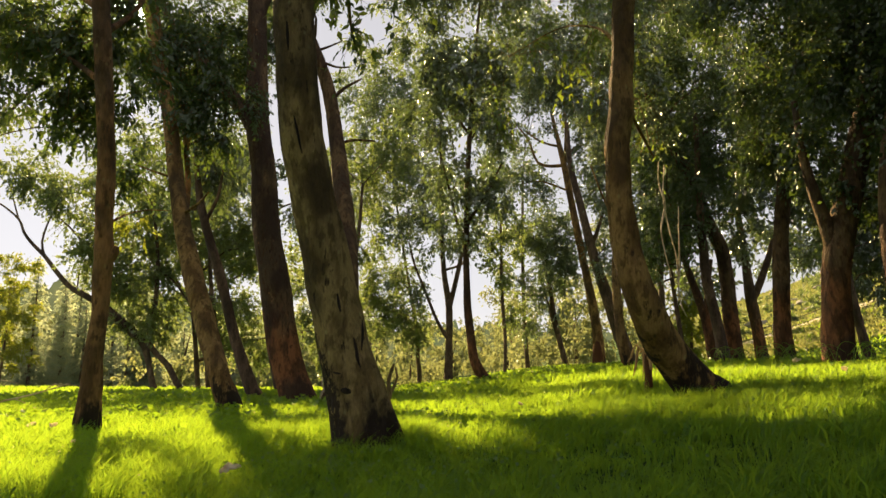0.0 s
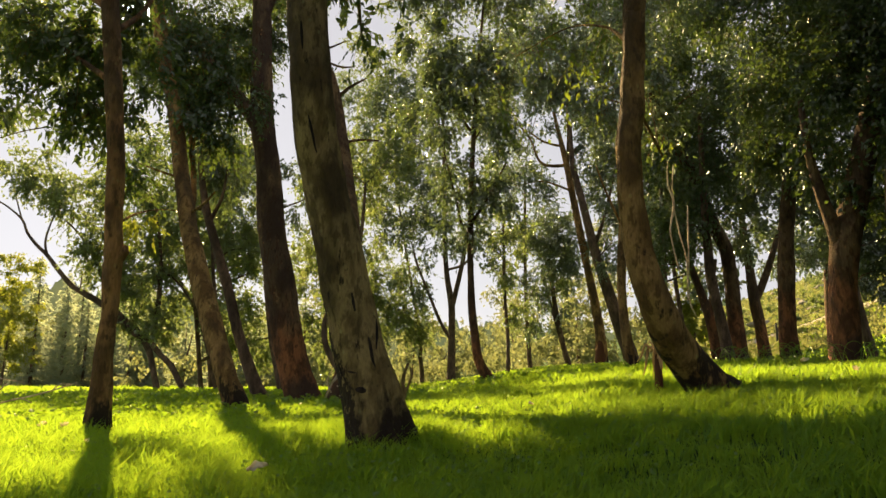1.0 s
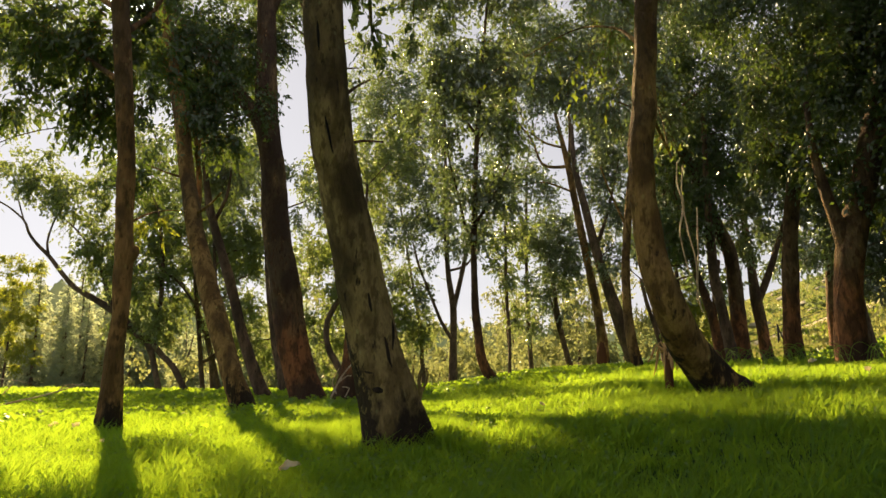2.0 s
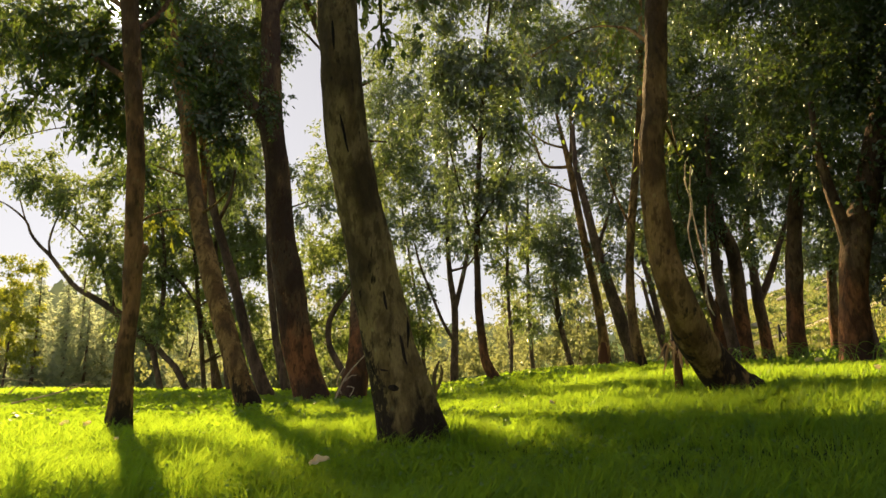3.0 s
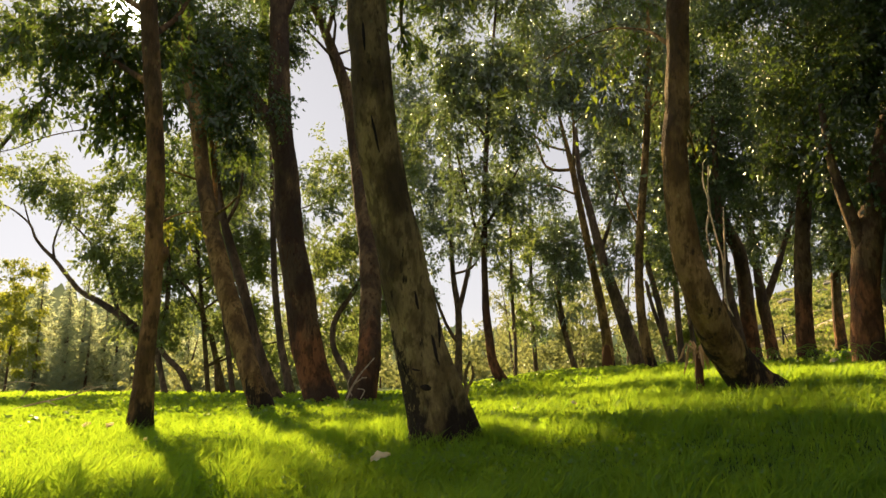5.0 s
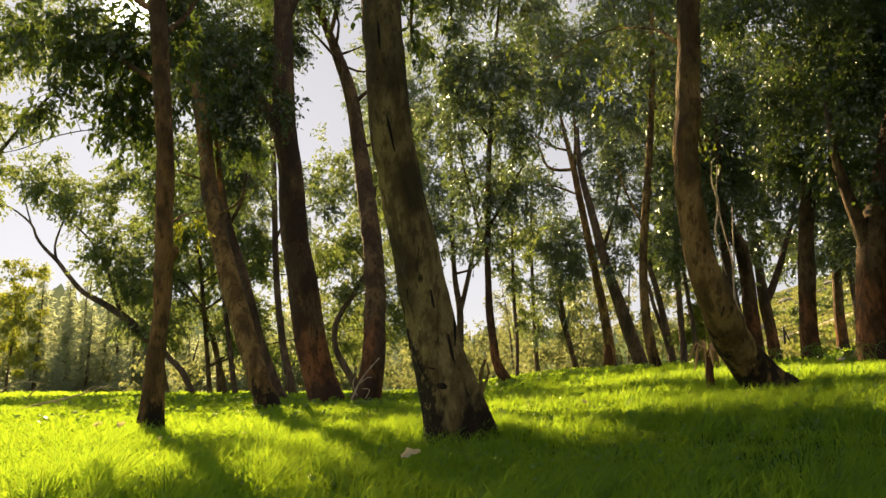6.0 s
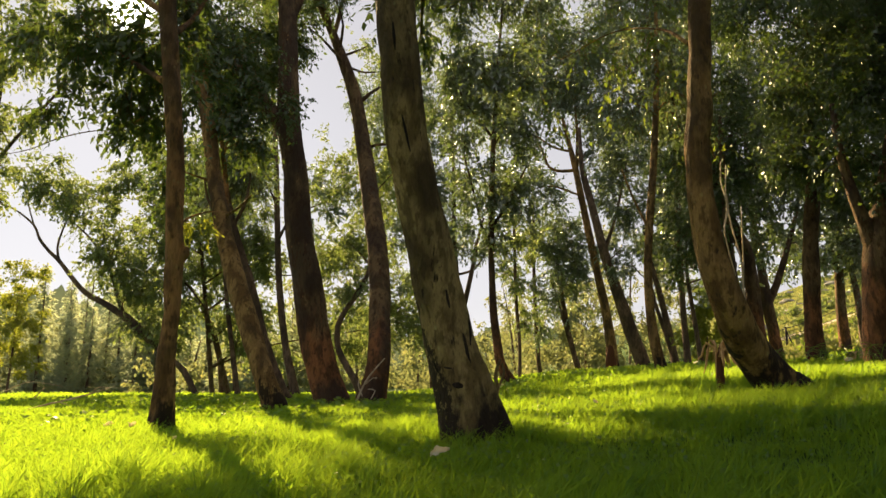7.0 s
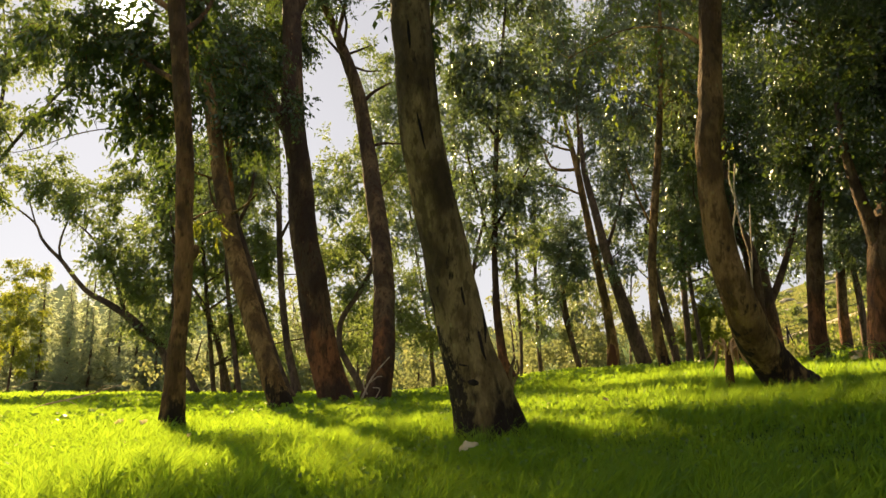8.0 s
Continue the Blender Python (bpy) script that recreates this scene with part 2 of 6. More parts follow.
def glide(points, step):
    """Catmull-Rom through the points (rows of any width), about step apart."""
    p = np.asarray(points, float)
    p = np.vstack([2 * p[0] - p[1], p, 2 * p[-1] - p[-2]])
    rows = []
    for i in range(1, len(p) - 2):
        k = max(1, int(np.linalg.norm((p[i + 1] - p[i])[:3]) / step))
        for t in np.arange(k) / k:
            rows.append(0.5 * (2 * p[i] + (p[i + 1] - p[i - 1]) * t + (2 * p[i - 1] - 5 * p[i] + 4 * p[i + 1] - p[i + 2]) * t * t
                               + (3 * p[i] - p[i - 1] - 3 * p[i + 1] + p[i + 2]) * t ** 3))
    rows.append(p[-2])
    out = np.array(rows)
    if out.shape[1] > 3:
        out[:, 3] = np.maximum(out[:, 3], 0.002)
    return out


def tube(points, sides, step, rough=0.0, flare=0.0, lumps=3.0, seed=0):
    """A tapered limb along points (x, y, z, radius), with uneven skin; flare: root swelling at its foot."""
    c = glide(points, step)
    n = len(c)
    tang = np.gradient(c[:, :3], axis=0)
    tang /= np.linalg.norm(tang, axis=1)[:, None] + 1e-9
    ref = np.array([0.0, 1.0, 0.0]) if abs(tang[0][1]) < 0.9 else np.array([1.0, 0, 0])
    ang = np.arange(sides) * 2 * np.pi / sides
    verts = np.empty((n, sides, 3))
    for i in range(n):
        a = ref - tang[i] * ref.dot(tang[i])
        a /= np.linalg.norm(a)
        b = np.cross(tang[i], a)
        ref = a
        r = np.full(sides, c[i, 3])
        h = c[i, 2] - c[0, 2]
        if flare:
            r = r * (1 + flare * math.exp(-max(h - 0.25, 0) / 0.16) * (0.55 + 0.45 * np.sin(lumps * ang + seed)))
        if rough:
            way = np.outer(np.cos(ang), a) + np.outer(np.sin(ang), b)
            for j in range(sides):
                q = Vector((c[i, 0] + way[j, 0] * c[i, 3] + seed, c[i, 1] + way[j, 1] * c[i, 3], c[i, 2] * 0.55))
                r[j] *= 1 + rough * (noise.noise(q * (0.55 / max(c[0, 3], 0.05))) + 0.45 * noise.noise(q * (2.0 / max(c[0, 3], 0.05)))
                                     + 0.25 * noise.noise(Vector((q.x * 45, q.y * 45, q.z * 9))))
        verts[i] = c[i, :3] + np.outer(r * np.cos(ang), a) + np.outer(r * np.sin(ang), b)
    idx = np.arange(n * sides).reshape(n, sides)
    f = np.stack([idx[:-1], np.roll(idx[:-1], -1, 1), np.roll(idx[1:], -1, 1), idx[1:]], -1).reshape(-1, 4)
    tip = len(verts.reshape(-1, 3))
    v = np.vstack([verts.reshape(-1, 3), c[-1, :3] + tang[-1] * c[-1, 3] * 0.5])
    cap = np.stack([idx[-1], np.roll(idx[-1], -1), np.full(sides, tip), np.full(sides, tip)], -1)
    return v, np.vstack([f, cap])


def mesh_tube(name, points, material, parent, origin, sides=10, step=0.15, label="", **skin):
    v, f = tube(points, sides, step, **skin)
    me = bpy.data.meshes.new(name)
    me.from_pydata((v - np.asarray(origin)).tolist(), [], [q[:3] if q[2] == q[3] else q for q in f.tolist()])
    me.materials.append(material)
    smooth(me)
    ob = new(name, me)
    ob.parent = parent
    return tagged(ob, label)


def unit(a):
    return a / (np.linalg.norm(a, axis=-1, keepdims=True) + 1e-9)


def leaf_sheets(base, axis, length, width, rng, near=False):
    """Folded lance-shaped leaves: base and axis (n, 3), length and width (n)."""
    n = len(base)
    side = unit(np.cross(axis, rng.normal(size=(n, 3))))
    up = np.cross(side, axis)
    L, Wd = length[:, None], width[:, None]
    droop = np.array([0, 0, -1.0]) * L * 0.12
    if near:
        v = np.stack([base, base + axis * L * 0.38 + side * Wd * 0.5 + up * Wd * 0.15, base + axis * L + droop,
                      base + axis * L * 0.38 - side * Wd * 0.5 + up * Wd * 0.15, base + axis * L * 0.55 + droop * 0.2], 1).reshape(-1, 3)
        k = (np.arange(n) * 5)[:, None, None]
        f = (np.array([[0, 1, 4], [1, 2, 4], [2, 3, 4], [3, 0, 4]])[None] + k).reshape(-1, 3)
    else:
        v = np.stack([base, base + axis * L * 0.42 + side * Wd * 0.5 + up * Wd * 0.15, base + axis * L + droop,
                      base + axis * L * 0.42 - side * Wd * 0.5 + up * Wd * 0.15], 1).reshape(-1, 3)
        k = (np.arange(n) * 4)[:, None, None]
        f = (np.array([[0, 1, 2], [0, 2, 3]])[None] + k).reshape(-1, 3)
    return v, f


def sprays(clumps, rng, leaf, slim, per, reach, hang=0.55, near=False, shell=0.5):
    """Leafy sprays filling clumps (x, y, z, rx, ry, rz, count): leaf mesh arrays and twig mesh arrays."""
    tips, roots = [], []
    for x, y, z, rx, ry, rz, count in clumps:
        knots = max(3, count // 14)
        hub = unit(rng.normal(size=(knots, 3))) * (rng.random((knots, 1)) ** shell)
        pick = rng.integers(0, knots, count)
        local = hub[pick] + rng.normal(size=(count, 3)) * 0.115
        at = np.array([x, y, z]) + local * np.array([rx, ry, rz])
        d = unit(unit(local) * 0.8 + rng.normal(size=(count, 3)) * 0.6 + np.array([0, 0, -hang]))
        roots.append(at)
        tips.append(d)
    root, way = np.vstack(roots), np.vstack(tips)
    n = len(root)
    span = reach * (0.6 + 0.8 * rng.random(n))
    t = (np.arange(per) + rng.random((n, per))) / per
    base = (root[:, None] + way[:, None] * (span[:, None] * t)[..., None] + np.array([0, 0, -1.0]) * (span[:, None] * t ** 2 * 0.35 * hang)[..., None]).reshape(-1, 3)
    axis = unit(np.repeat(way, per, 0) * 0.5 + rng.normal(size=(n * per, 3)) * 0.65 + np.array([0, 0, -hang]))
    size = 0.55 + 0.65 * rng.random(n * per)
    lv, lf = leaf_sheets(base, axis, leaf * size, slim * size * (0.8 + 0.4 * rng.random(n * per)), rng, near)
    # three-sided twigs
    side = unit(np.cross(way, [0.3, 0.2, 1.0]))
    up = np.cross(side, way)
    r = 0.0035 if near else 0.006
    end = root + way * span[:, None] + np.array([0, 0, -1.0]) * (span * 0.35 * hang)[:, None]
    ring = [side * r, (-0.5 * side + 0.87 * up) * r, (-0.5 * side - 0.87 * up) * r]
    tv = np.stack([root + a for a in ring] + [end], 1).reshape(-1, 3)
    tf = (np.array([[0, 1, 3], [1, 2, 3], [2, 0, 3]])[None] + (np.arange(n) * 4)[:, None, None]).reshape(-1, 3)
    if not near:
        tf = tf.reshape(-1, 3, 3)[::2].reshape(-1, 3)
    return lv, lf, tv, tf


def tree(label, bark, leaf_mat, stems, clumps, leaf=0.082, slim=0.046, per=9, reach=0.38, hang=0.55, near=False, sides=14, step=0.12,
         rough=0.10, flare=0.0, shell=0.45, limbs=True, seed=1, name="eucalyptus_tree"):
    """A leaning tree: stems[0] is the trunk, the others forks and limbs; clumps are its leaf masses, each borne by a limb."""
    rng = np.random.default_rng(seed)
    foot = np.array(stems[0][0][:3])
    foot[2] = float(ground_z(foot[0], foot[1]))
    root = tagged(base_empty(name, foot), label, "tree", "grove trees")
    low = list(stems[0][0])
    low[2] = min(low[2], foot[2]) - 0.18
    dx = np.array(stems[0][0][:2]) - np.array(stems[0][1][:2])
    rise = max(stems[0][1][2] - stems[0][0][2], 0.05)
    low[0] += dx[0] * 0.18 / rise * 0.5
    mesh_tube("trunk", [low] + stems[0], bark, root, foot, sides, step, rough=rough, flare=flare, seed=seed)
    for s in stems[1:]:
        mesh_tube("limb", s, bark, root, foot, max(7, sides // 2), step * 1.3, rough=rough * 0.7, seed=seed + 3)
    if not clumps:
        return root
    bones = np.vstack([glide(s, 0.15) for s in stems])
    if limbs:
        for c in clumps:
            to = np.array(c[:3])
            d = np.linalg.norm(bones[:, :3] - to + np.array([0, 0, 0.35 * np.linalg.norm(c[3:6])]), axis=1) + 3.0 * np.maximum(0, bones[:, 2] - to[2])
            b = bones[int(np.argmin(d))]
            gap = np.linalg.norm(b[:3] - to)
            if gap < 0.25:
                continue
            mid = (b[:3] + to) / 2 + np.array([0, 0, 0.08 * gap]) + rng.normal(size=3) * 0.06 * gap
            r0 = min(b[3] * 0.55, 0.012 + 0.018 * gap)
            mesh_tube("limb", [(*b[:3], r0), (*mid, r0 * 0.7), (*to, r0 * 0.4), (*(to + (to - mid) * 0.5), r0 * 0.15)],
                      bark, root, foot, 6, 0.3, rough=0.05, seed=seed)
    lv, lf, tv, tf = sprays(clumps, rng, leaf, slim, per, reach, hang, near, shell)
    piece("crown", lv - foot, lf, leaf_mat, root, "hanging green leaves")
    tagged(piece("twig_work", tv - foot, tf, bark, root), kind="stuff")
    return root


# ---- the grove ----
scorched_tree = tree("thick leaning tree with flaking grey bark and scorched black foot", BARK_GREY, LEAF_NEAR,
    [[(-0.420, 4.000, -0.46, 0.199), (-0.440, 4.000, -0.36, 0.187), (-0.480, 4.000, -0.20, 0.174), (-0.530, 4.000, -0.04, 0.162), (-0.580, 3.999, 0.13, 0.152), (-0.610, 3.992, 0.29, 0.144), (-0.650, 3.978, 0.46, 0.141), (-0.680, 3.959, 0.62, 0.138), (-0.720, 3.935, 0.80, 0.137), (-0.759, 3.909, 0.96, 0.133), (-0.788, 3.882, 1.12, 0.130), (-0.826, 3.856, 1.29, 0.127), (-0.845, 3.832, 1.46, 0.124), (-0.863, 3.812, 1.64, 0.121), (-0.872, 3.800, 1.81, 0.120), (-0.891, 3.798, 1.99, 0.121), (-0.901, 3.798, 2.18, 0.121), (-0.938, 3.798, 2.96, 0.111), (-1.005, 3.798, 3.88, 0.096), (-1.100, 3.798, 5.15, 0.071), (-1.157, 3.798, 6.67, 0.035)],
     [(-0.43, 3.94, -0.02, 0.065), (-0.36, 3.94, -0.20, 0.066), (-0.285, 3.94, -0.36, 0.060), (-0.22, 3.94, -0.48, 0.050)],
     [(-0.32, 3.98, -0.22, 0.015), (-0.30, 3.98, -0.15, 0.013), (-0.31, 3.98, -0.09, 0.012), (-0.30, 3.98, -0.03, 0.010), (-0.28, 3.98, 0.02, 0.007)],
     [(-0.30, 3.98, -0.15, 0.010), (-0.28, 3.98, -0.11, 0.008), (-0.26, 3.98, -0.05, 0.007), (-0.27, 3.98, -0.00, 0.005)],
     [(-0.92, 4.00, 2.49, 0.066), (-0.53, 4.00, 3.02, 0.046), (-0.11, 4.60, 4.05, 0.030), (0.26, 5.00, 4.84, 0.017)]],
    [(-0.65, 5.00, 3.07, 0.29, 0.29, 0.19, 20),
     (-0.35, 5.60, 3.36, 0.10, 0.10, 0.19, 15),
     (-0.79, 5.40, 2.90, 0.07, 0.07, 0.13, 8),
     (-0.97, 5.40, 3.21, 0.13, 0.13, 0.13, 8),
     (-1.33, 5.00, 4.19, 1.08, 1.08, 0.62, 247),
     (-0.41, 5.00, 5.05, 0.91, 0.91, 0.66, 223),
     (-1.80, 5.00, 6.08, 1.04, 1.04, 0.66, 254)], sides=48, step=0.022, rough=0.085, flare=0.1, reach=0.4, near=True, leaf=0.09, slim=0.042, per=9, seed=11)
knotty_tree = tree("upright tree with red-brown peeling bark and a knot", BARK_KNOT, LEAF_NEAR,
    [[(-3.01, 5.95, -0.52, 0.112), (-3.01, 5.95, -0.40, 0.104), (-3.00, 5.95, -0.19, 0.090), (-3.00, 5.95, 0.14, 0.079), (-2.98, 5.95, 0.48, 0.070), (-2.99, 5.95, 0.73, 0.079), (-2.99, 5.95, 0.98, 0.081), (-3.01, 5.95, 1.24, 0.079), (-3.04, 5.95, 1.76, 0.076), (-3.09, 5.95, 2.29, 0.076), (-3.16, 5.95, 2.85, 0.079), (-3.23, 5.95, 3.41, 0.079), (-3.34, 5.95, 4.30, 0.069), (-3.52, 5.95, 5.55, 0.049), (-3.73, 5.95, 7.23, 0.022)],
     [(-2.96, 5.95, 0.92, 0.049), (-2.90, 5.95, 1.00, 0.042), (-2.89, 5.95, 1.05, 0.022)],
     [(-3.12, 5.95, 2.57, 0.034), (-3.66, 6.35, 2.98, 0.025), (-4.41, 6.85, 3.53, 0.015)],
     [(-3.18, 5.95, 3.07, 0.034), (-3.14, 6.45, 3.58, 0.022), (-3.02, 6.75, 4.27, 0.012)],
     [(-3.22, 5.95, 3.30, 0.034), (-3.98, 6.45, 3.95, 0.022), (-4.63, 6.75, 4.47, 0.012)],
     [(-2.99, 5.95, 1.25, 0.015), (-2.96, 6.25, 1.41, 0.009), (-2.90, 6.55, 1.52, 0.006), (-2.77, 6.75, 1.56, 0.004)],
     [(-3.53, 6.30, 2.41, 0.010), (-4.08, 7.00, 2.55, 0.007), (-4.42, 7.00, 2.52, 0.006), (-4.75, 7.00, 2.44, 0.006), (-5.04, 7.00, 2.32, 0.005), (-5.31, 7.00, 2.26, 0.004)]],
    [(-4.46, 6.60, 3.47, 0.40, 0.44, 0.33, 199),
     (-3.90, 6.60, 2.85, 0.30, 0.30, 0.25, 102),
     (-3.44, 7.00, 3.15, 0.32, 0.32, 0.41, 155),
     (-4.01, 7.20, 2.48, 0.23, 0.23, 0.24, 45),
     (-4.53, 6.60, 2.85, 0.22, 0.22, 0.33, 39),
     (-3.62, 6.60, 3.35, 0.27, 0.33, 0.31, 159),
     (-3.34, 6.60, 3.82, 0.20, 0.22, 0.17, 85),
     (-3.52, 7.20, 2.68, 0.27, 0.27, 0.15, 29),
     (-4.37, 6.60, 4.57, 0.77, 0.77, 0.49, 167),
     (-3.33, 6.60, 4.37, 0.60, 0.60, 0.44, 116),
     (-4.00, 6.60, 5.80, 0.98, 0.98, 0.66, 263)], sides=32, step=0.03, rough=0.14, flare=0.12, reach=0.36, near=True, leaf=0.09, slim=0.042, per=9, seed=12)
curved_tree = tree("strongly curved tree with smooth tan bark and dark foot", BARK_TAN, LEAF_YOUNG,
    [[(1.97, 5.10, -0.24, 0.173), (1.88, 5.10, -0.16, 0.156), (1.73, 5.05, 0.01, 0.138), (1.56, 4.93, 0.20, 0.131), (1.44, 4.82, 0.40, 0.120), (1.36, 4.78, 0.59, 0.111), (1.31, 4.78, 0.80, 0.105), (1.29, 4.78, 1.00, 0.101), (1.27, 4.78, 1.21, 0.097), (1.27, 4.78, 1.41, 0.095), (1.27, 4.78, 1.63, 0.091), (1.31, 4.78, 1.85, 0.091), (1.32, 4.78, 2.07, 0.087), (1.34, 4.78, 2.29, 0.085), (1.35, 4.78, 2.52, 0.085), (1.37, 4.78, 2.75, 0.085), (1.46, 4.78, 3.32, 0.087), (1.50, 4.78, 4.21, 0.067), (1.59, 4.78, 5.54, 0.039), (1.65, 4.78, 6.98, 0.016)],
     [(1.98, 5.10, -0.27, 0.058), (2.03, 5.10, -0.20, 0.052), (2.08, 5.10, -0.14, 0.030), (2.10, 5.10, -0.10, 0.015)],
     [(1.39, 5.10, 2.57, 0.019), (1.30, 5.50, 2.91, 0.011), (1.16, 6.50, 3.41, 0.007), (0.73, 7.10, 3.40, 0.004)],
     [(1.40, 5.10, 2.16, 0.019), (1.60, 5.50, 2.10, 0.015), (1.78, 5.80, 2.01, 0.013), (1.93, 6.10, 1.99, 0.011), (1.96, 6.10, 1.92, 0.006)],
     [(1.45, 5.10, 3.04, 0.046), (1.38, 5.70, 3.79, 0.030), (1.04, 6.50, 4.51, 0.017), (0.63, 7.30, 4.92, 0.008)]],
    [(0.49, 7.60, 3.50, 0.16, 0.16, 0.50, 11),
     (0.67, 7.60, 3.01, 0.15, 0.15, 0.28, 8),
     (0.98, 7.60, 3.86, 0.44, 0.44, 0.28, 18),
     (1.45, 7.60, 3.72, 0.31, 0.31, 0.31, 13),
     (1.54, 6.50, 3.49, 0.22, 0.22, 0.22, 9),
     (1.33, 7.60, 4.37, 0.63, 0.63, 0.19, 23),
     (1.68, 6.60, 2.86, 0.14, 0.14, 0.27, 8),
     (0.58, 7.60, 4.22, 0.31, 0.31, 0.25, 13),
     (1.93, 6.10, 2.17, 0.07, 0.07, 0.10, 8),
     (1.50, 7.60, 5.51, 1.01, 1.01, 0.57, 165),
     (2.37, 6.50, 4.91, 0.97, 0.97, 0.59, 181),
     (1.93, 6.00, 6.07, 1.09, 1.09, 0.65, 204)], sides=40, step=0.026, rough=0.09, flare=0.1, reach=0.42, near=True, leaf=0.08, slim=0.042, per=9, seed=13)
tree("slender leaning tree with mottled bark and black scorched foot", BARK_TAN, LEAF_NEAR,
    [[(-2.82, 9.30, -0.55, 0.169), (-2.87, 9.30, -0.41, 0.158), (-2.96, 9.30, -0.19, 0.146), (-3.21, 9.46, 0.38, 0.148), (-3.55, 9.71, 1.19, 0.145), (-3.75, 9.87, 1.71, 0.135), (-3.88, 9.97, 2.07, 0.128), (-4.16, 10.24, 3.03, 0.115), (-4.34, 10.30, 3.97, 0.111), (-4.58, 10.30, 4.93, 0.115), (-4.79, 10.30, 5.92, 0.115), (-5.07, 10.30, 7.45, 0.094), (-5.38, 10.30, 9.62, 0.060), (-5.61, 10.30, 11.33, 0.030)],
     [(-3.87, 9.98, 2.12, 0.058), (-4.04, 10.49, 2.82, 0.046), (-4.20, 10.70, 3.54, 0.039), (-4.36, 10.80, 4.37, 0.025)],
     [(-3.93, 10.02, 2.25, 0.029), (-3.60, 9.75, 2.35, 0.018), (-3.35, 9.48, 2.46, 0.013)]],
    [(-4.82, 10.80, 5.29, 0.51, 0.51, 0.51, 317),
     (-4.10, 10.80, 5.29, 0.60, 0.60, 0.51, 347),
     (-4.32, 10.80, 4.42, 0.51, 0.51, 0.34, 145),
     (-3.56, 10.80, 4.52, 0.39, 0.39, 0.46, 136),
     (-4.69, 9.94, 3.03, 0.31, 0.31, 0.38, 105),
     (-3.86, 10.80, 3.82, 0.34, 0.34, 0.25, 52),
     (-4.30, 10.90, 4.50, 0.48, 0.70, 0.34, 170),
     (-3.95, 10.60, 3.75, 0.42, 0.42, 0.30, 190),
     (-4.78, 10.30, 6.83, 1.20, 1.20, 0.69, 370),
     (-5.58, 10.30, 8.51, 1.45, 1.45, 0.85, 449)], sides=24, step=0.05, rough=0.09, flare=0.08, seed=14)
tree("tall thick tree with dark red-brown bark, forked high up", BARK_RED, LEAF_NEAR,
    [[(-2.50, 12.20, -0.62, 0.333), (-2.56, 12.20, -0.44, 0.303), (-2.71, 12.20, -0.00, 0.278), (-2.84, 12.20, 0.49, 0.273), (-3.01, 12.20, 1.50, 0.268), (-3.15, 12.20, 2.12, 0.253), (-3.22, 12.20, 2.54, 0.248), (-3.33, 12.20, 3.61, 0.227), (-3.48, 12.20, 4.59, 0.222), (-3.54, 12.20, 5.84, 0.187), (-3.60, 12.20, 7.01, 0.177), (-3.75, 12.20, 8.82, 0.152), (-3.99, 12.20, 11.39, 0.101), (-4.24, 12.20, 14.12, 0.040)],
     [(-3.53, 12.20, 4.43, 0.182), (-3.76, 12.20, 4.76, 0.141), (-4.27, 12.20, 5.38, 0.126), (-4.74, 12.20, 5.89, 0.111), (-5.21, 12.20, 6.47, 0.091), (-5.66, 12.20, 7.48, 0.071), (-6.10, 12.20, 8.82, 0.040)],
     [(-3.57, 12.20, 6.53, 0.091), (-3.14, 12.20, 7.72, 0.066), (-2.52, 12.20, 8.95, 0.040)]],
    [(-4.23, 12.95, 6.40, 0.62, 0.62, 0.62, 564),
     (-3.64, 12.95, 6.64, 0.41, 0.41, 0.72, 219),
     (-4.51, 12.95, 5.58, 0.51, 0.51, 0.41, 195),
     (-5.04, 12.95, 6.88, 0.72, 0.72, 0.51, 445),
     (-5.15, 12.30, 5.45, 0.70, 0.70, 0.42, 310),
     (-3.90, 12.95, 8.47, 1.34, 1.34, 0.92, 779),
     (-5.74, 12.95, 8.96, 1.34, 1.34, 1.03, 764),
     (-2.56, 12.95, 9.10, 0.92, 0.92, 0.82, 395),
     (-4.15, 12.95, 11.17, 2.05, 2.05, 1.13, 1293),
     (-4.29, 12.95, 13.92, 1.75, 1.75, 1.03, 866)], sides=28, step=0.05, rough=0.1, flare=0.08, seed=15)
tree("thin dark leaning tree behind a mottled one", BARK_DARK, LEAF_MID,
    [[(-3.75, 14.00, -0.58, 0.157), (-3.85, 14.00, -0.40, 0.139), (-4.22, 14.00, 0.56, 0.110), (-4.56, 14.00, 1.72, 0.104), (-4.96, 14.00, 2.91, 0.087), (-5.10, 14.00, 3.40, 0.081), (-5.19, 14.00, 3.89, 0.064), (-5.30, 14.00, 4.63, 0.046)],
     [(-5.07, 14.00, 3.33, 0.052), (-5.33, 14.00, 3.27, 0.035), (-5.55, 14.00, 3.58, 0.029), (-5.66, 14.00, 4.13, 0.017)],
     [(-4.99, 14.00, 2.97, 0.046), (-4.75, 14.00, 3.52, 0.035), (-4.67, 14.00, 4.14, 0.023)]],
    [(-5.46, 14.50, 4.41, 0.60, 0.60, 0.60, 301),
     (-4.77, 14.50, 4.28, 0.48, 0.48, 0.72, 257),
     (-5.58, 14.50, 3.39, 0.36, 0.36, 0.36, 84)], sides=14, step=0.1, rough=0.08, seed=16)
